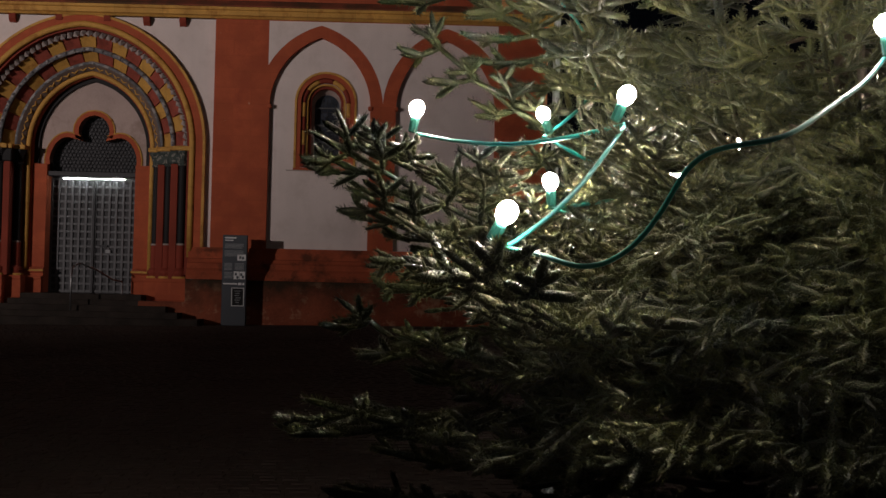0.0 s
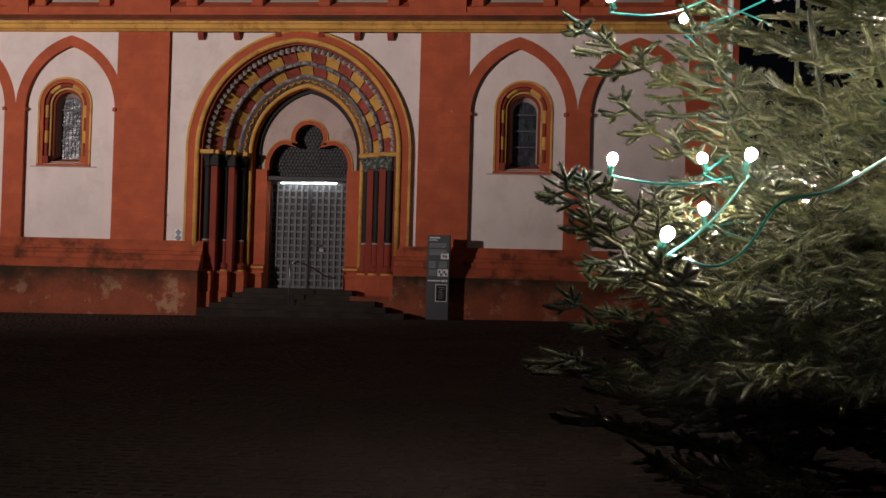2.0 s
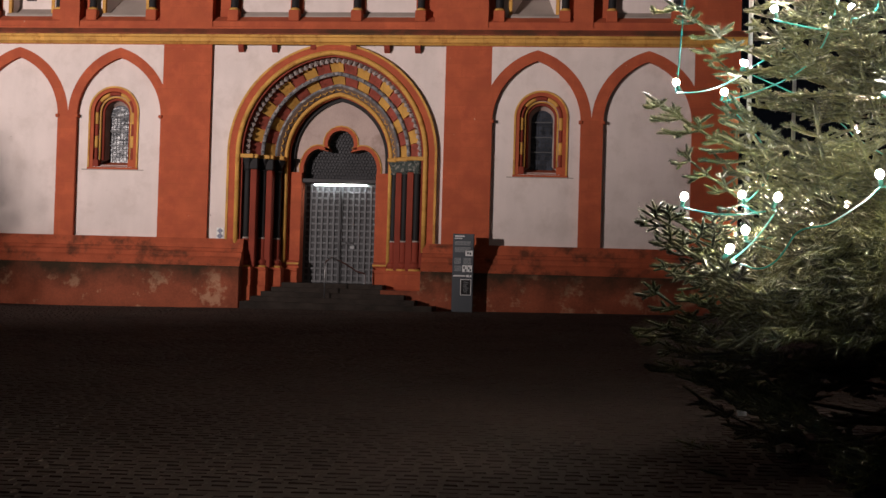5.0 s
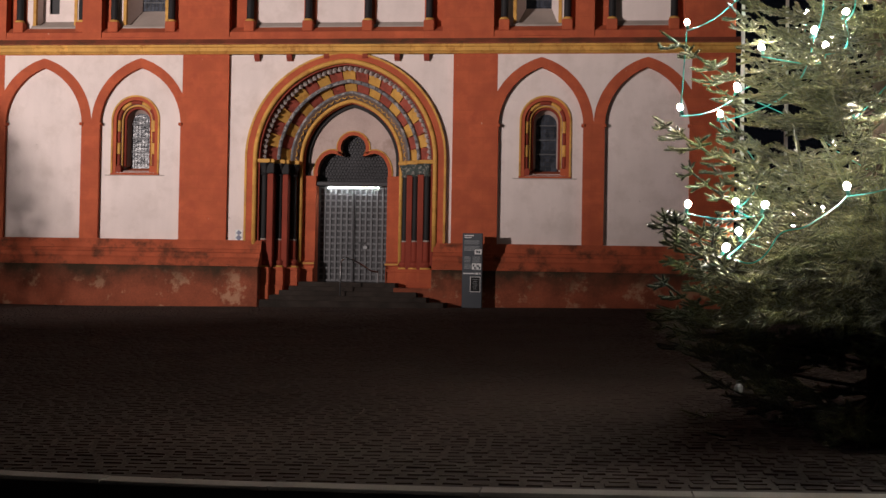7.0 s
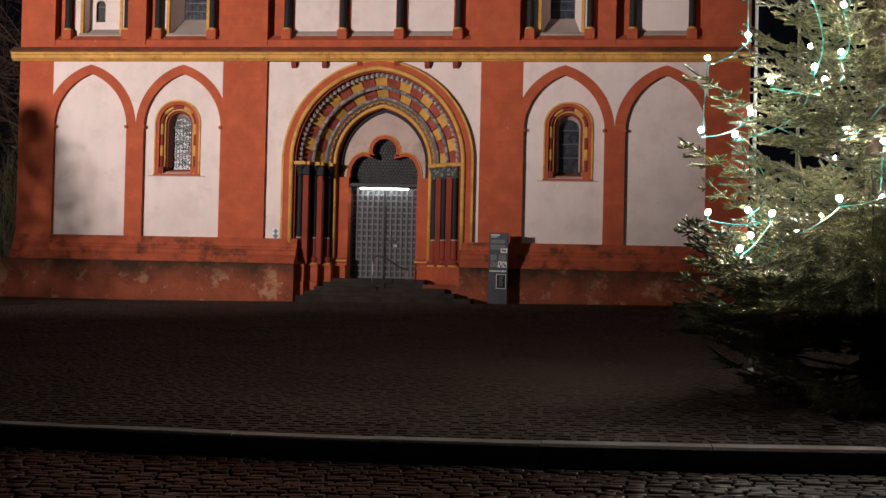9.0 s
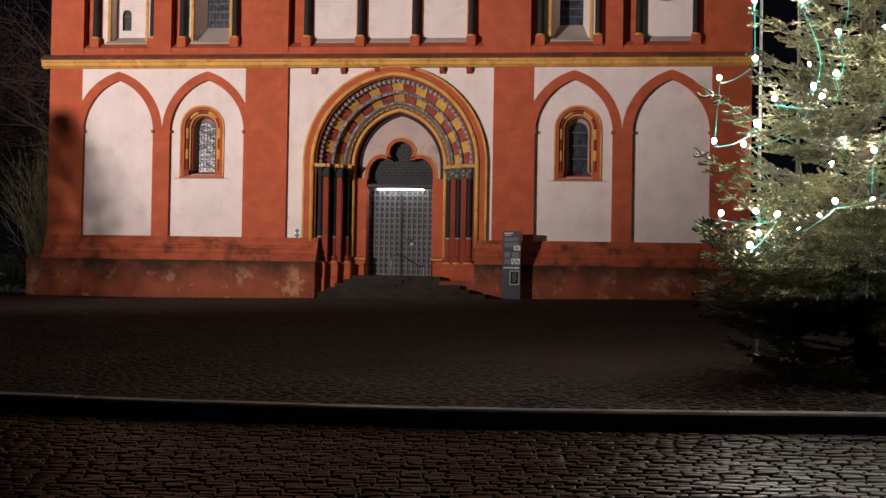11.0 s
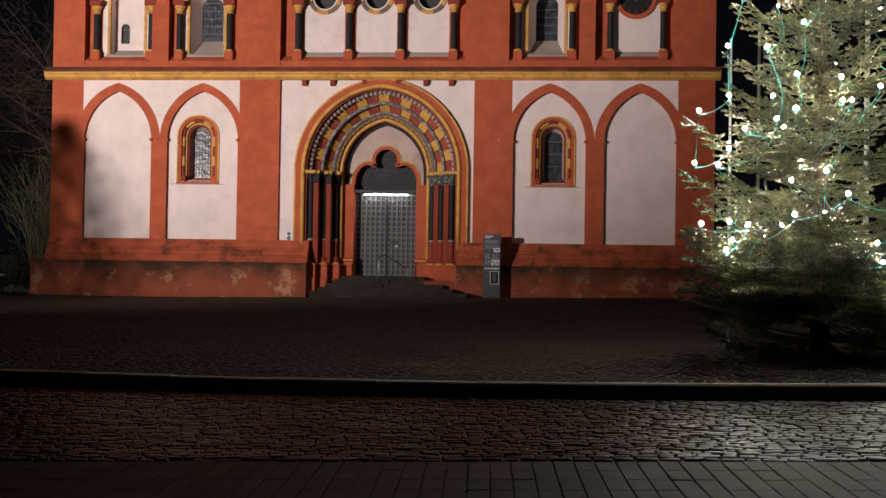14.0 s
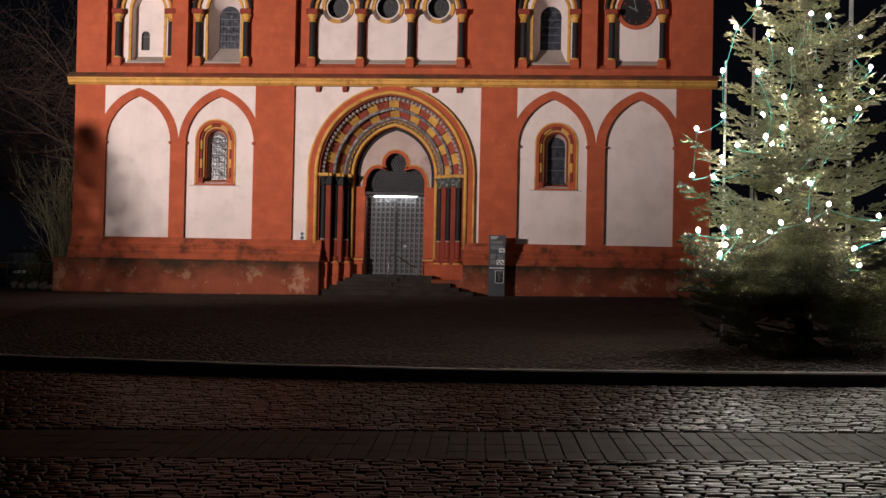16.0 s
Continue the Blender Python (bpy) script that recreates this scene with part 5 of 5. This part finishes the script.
def leaf_mound(name, label, cx, cy, rx, ry, h, n, seed, category, power=0.4):
    gen = random.Random(seed)
    z0 = plaza_z(cx, cy)
    t = thing(name, label, category, (cx, cy, z0))
    v, f = [], []
    for k in range(n):
        a, u, w = gen.uniform(0, 2 * math.pi), gen.random() ** 0.5, gen.random()
        lump = 0.8 + 0.3 * math.sin(3 * a + seed) + 0.15 * math.sin(7 * a)
        if power > 0.8:                           # a cone of foliage
            w = w ** 1.4
            wide = (1 - w) ** 0.8 + 0.05
            p = Vector((cx + rx * u * lump * wide * math.cos(a), cy + ry * u * lump * wide * math.sin(a), z0 + 0.02 + h * w))
        else:
            p = Vector((cx + rx * u * lump * math.cos(a), cy + ry * u * lump * math.sin(a), z0 + 0.02 + h * lump * (1 - u * u) * w ** power))
        d = Vector((gen.uniform(-1, 1), gen.uniform(-1, 1), gen.uniform(-0.3, 1))).normalized()
        s = d.orthogonal().normalized()
        b = len(v)
        ln = gen.uniform(0.05, 0.11) * (1.2 if power > 0.8 else 1.0)
        v += [p, p + d * ln * 0.5 + s * ln * 0.3, p + d * ln, p + d * ln * 0.5 - s * ln * 0.3]
        f.append((b, b + 1, b + 2, b + 3))
    put("foliage", v, f, LEAFDARK, t, "small dark leaves")
    tv, tf = [], []
    for k in range(6):
        a = k * 1.05
        tube([(cx, cy, z0 - 0.02), (cx + rx * 0.5 * math.cos(a), cy + ry * 0.5 * math.sin(a), z0 + h * 0.6)], [0.03, 0.012], 5, tv, tf)
    put("stem_clump", tv, tf, TWIG, t)


leaf_mound("bush", "low dark evergreen bush beside the church corner", -21.9, 31.4, 0.9, 0.8, 1.5, 1800, 2, "bush")
leaf_mound("bush", "tall dark evergreen bush at the edge of the square", -22.7, 15.0, 3.6, 1.6, 5.5, 9500, 6, "bush", 0.9)

gen = random.Random(11)
heap = thing("rubble_edging", "grey field stones heaped against the church corner", "stones", (-21.0, 29.9, 0.3))
for k in range(16):
    rx_, ry_, rz_ = gen.uniform(0.10, 0.2), gen.uniform(0.1, 0.17), gen.uniform(0.08, 0.15)
    x, y = -22.1 + 0.095 * k + gen.uniform(-0.05, 0.05), 30.0 + gen.uniform(-0.2, 0.2)
    bm = bmesh.new()
    bmesh.ops.create_icosphere(bm, subdivisions=2, radius=1.0)
    for q in bm.verts:
        k2 = 1 + 0.22 * noise.noise(q.co * 1.6 + Vector((k * 3.1, 0, 0)))
        q.co = Vector((x + q.co.x * rx_ * k2, y + q.co.y * ry_ * k2, plaza_z(x, y) + rz_ * 0.8 + q.co.z * rz_ * k2))
    part("stone", bm, ROCK, heap)

# small railing and a parked car in the dark
fence = thing("railing", "thin dark iron railing in the dark beside the church", "railing", (-22.6, 32.5, 0.3))
for k in range(5):
    x = -24.6 + 0.95 * k
    v, f = tube([(x, 32.8, plaza_z(x, 32.8) - 0.02), (x, 32.8, 1.25)], 0.02, 6)
    put("post", v, f, IRON, fence)
v, f = tube([(-24.65, 32.8, 1.25), (-20.75, 32.8, 1.25)], 0.02, 6)
put("rail", v, f, IRON, fence)

car = thing("parked_car", "dark car parked in the shade beside the church", "car", (-24.1, 35.0, 0.27))
gx, gy, gz = -24.1, 35.0, 0.27
prof = [(-0.86, 0.28), (-0.88, 0.75), (-0.84, 0.95), (-0.66, 1.42), (-0.55, 1.48), (0.55, 1.48), (0.66, 1.42), (0.84, 0.95), (0.88, 0.75), (0.86, 0.28)]
bm = bmesh.new()
rows = []
for yy, sx, sz in ((0.0, 0.93, 0.92), (0.25, 1.0, 1.0), (2.6, 1.0, 1.0), (3.1, 1.0, 0.70), (4.0, 0.97, 0.62), (4.2, 0.9, 0.5)):
    rows.append([bm.verts.new((gx + px * sx, gy + yy, gz + 0.0 + (pz if pz < 0.9 else 0.9 + (pz - 0.9) * (sz - 0.5) * 2))) for px, pz in prof])
for a, b in zip(rows, rows[1:]):
    for k in range(len(prof)):
        bm.faces.new((a[k], a[(k + 1) % len(prof)], b[(k + 1) % len(prof)], b[k]))
bm.faces.new(rows[0])
bm.faces.new(list(reversed(rows[-1])))
part("body", bm, CARPAINT, car)
part("number_plate", box(gx - 0.26, gx + 0.26, gy - 0.03, gy - 0.005, gz + 0.58, gz + 0.70, 0.005), WHITE_PRINT, car, "plain white number plate")
part("rear_window", box(gx - 0.58, gx + 0.58, gy - 0.01, gy + 0.02, gz + 1.0, gz + 1.33, 0.008), GLASS, car)
for sx in (-0.72, 0.72):
    part("rear_light", box(gx + sx - 0.11, gx + sx + 0.11, gy - 0.02, gy + 0.02, gz + 0.78, gz + 0.92, 0.01), RED_DARK, car)
    for yy in (0.75, 3.3):
        v, f = tube([(gx + sx - 0.1, gy + yy, gz + 0.31), (gx + sx + 0.1, gy + yy, gz + 0.31)], 0.31, 18)
        wh = put("wheel", v, f, RUBBER, car)

# low wall in the dark to the right of the church
lw = tagged(part("wall_east", box(4.2, 14.0, 27.0, 27.5, 0.3, 2.35, 0.03), ROCK), "low grey rubble wall at the dark edge of the square", "wall", kind="structure")

# ---- paving ----


def stones(name, cells, mat, parent, zfun, label, singles, rise, seed, name_one, chamfer=0.16, flat=False, jitter=0.05, rounded=False):
    """Setts with rounded shoulders. cells: centre x, centre y, width, depth, turn. The first singles are parts, the rest one part."""
    r = np.random.default_rng(seed)

    levels = ((1.0, None), (1 - 2 * chamfer, 1.0)) if flat else ((1.0, None), (0.97, 0.35), (0.86, 0.80), (1 - 2 * chamfer, 1.0))
    deep = len(levels)

    def one(cx, cy, w, d, a):
        j = r.uniform(-jitter, jitter, (4, 2)) * min(w, d)
        hgt = rise + r.uniform(-0.35, 0.35) * rise
        tilt = r.uniform(-0.5, 0.5, 2) * jitter
        out = []
        for k, (sx, sy) in enumerate(((-1, -1), (1, -1), (1, 1), (-1, 1))):
            for sh, dz in levels:
                inset = (1 - sh) * min(w, d) / 2
                lx, ly = sx * (w / 2 - inset) + j[k][0], sy * (d / 2 - inset) + j[k][1]
                px, py = cx + lx * math.cos(a) - ly * math.sin(a), cy + lx * math.sin(a) + ly * math.cos(a)
                zz = zfun(px, py) + (-0.03 if dz is None else dz * hgt) + tilt[0] * lx + tilt[1] * ly
                out.append((px, py, zz))
        return out
    faces1 = [tuple(k * deep + deep - 1 for k in range(4))]
    for k in range(4):
        k2 = (k + 1) % 4
        faces1 += [(k * deep + e, k2 * deep + e, k2 * deep + e + 1, k * deep + e + 1) for e in range(deep - 1)]
    for c in cells[:singles]:
        put(name_one, one(*c), faces1, mat, parent, smooth=rounded)
    V, F = [], []
    for c in cells[singles:]:
        b = len(V)
        V += one(*c)
        F += [tuple(b + i for i in g) for g in faces1]
    if V:
        rest = put(name, V, F, mat, parent, label, smooth=rounded)
        rest["kind"] = "stuff"


def rows_of(x0, x1, y0, y1, wid, dep, slope, seed, keep, gap=0.016):
    r = random.Random(seed)
    cells = []
    y = y0
    row = 0
    while y < y1:
        d = dep * r.uniform(0.86, 1.14)
        x = x0 + r.uniform(0, wid)
        while x < x1:
            w = wid * r.uniform(0.72, 1.35)
            cy = y + d / 2 + slope * (x + 4) + 0.02 * math.sin(x * 1.3 + row) + r.uniform(-0.008, 0.008)
            if keep(x + w / 2, cy):
                cells.append((x + w / 2, cy, w - gap, d - gap, math.atan(slope) + r.uniform(-0.05, 0.05)))
            x += w
        y += d
        row += 1
    return cells


def strip(x):
    return -3.62 + 0.07 * (x + 4)


HALF = 0.74
near = rows_of(-11, 7, -3.0, 2.4, 0.150, 0.094, 0.03, 21, lambda x, y: strip(x) + HALF + 0.06 < y < kerb_y(x) - 0.07)
far = rows_of(-9, 5, -8.5, -3.9, 0.150, 0.094, 0.08, 22, lambda x, y: y < strip(x) - HALF - 0.06)
focus = lambda c: abs(c[0] + 1.2) + 1.2 * abs(c[1] + 5.2)
cob = sorted(near + far, key=focus)
stones("setts", cob, COBBLE, road, lambda x, y: road_z(x, y) - 0.012, "worn dark setts with shiny rounded tops", 240, 0.017, 5, "sett", 0.22, jitter=0.09, rounded=True)

# strip of long smooth slabs across the street
slabs = []
for k in range(118):
    xc = -11 + 0.15 * k
    for q in range(4):
        slabs.append((xc - 0.07 * ((q - 1.5) * 0.37), strip(xc) + (q - 1.5) * 0.37, 0.145, 0.366, math.atan(0.07)))
slabs.sort(key=lambda c: abs(c[0] + 3.0))
stones("slabs", slabs, SLAB, road, lambda x, y: road_z(x, y) - 0.008, "row of long smooth paving slabs", 200, 0.006, 6, "slab", 0.03, jitter=0.02)

# setts of the square next to the kerb
ground = bpy.data.objects["ground"]
plaza_cells = rows_of(-17, 6, 1.2, 28.6, 0.15, 0.135, 0.0, 31, lambda x, y: y > kerb_y(x) + 0.27 and -11.5 - 0.25 * y < x < 3.5 + 0.1 * y)
stones("setts", plaza_cells, SETT, ground, lambda x, y: plaza_z(x, y) - 0.014, "small brown-grey setts of the square", 0, 0.009, 7, "sett", flat=True)
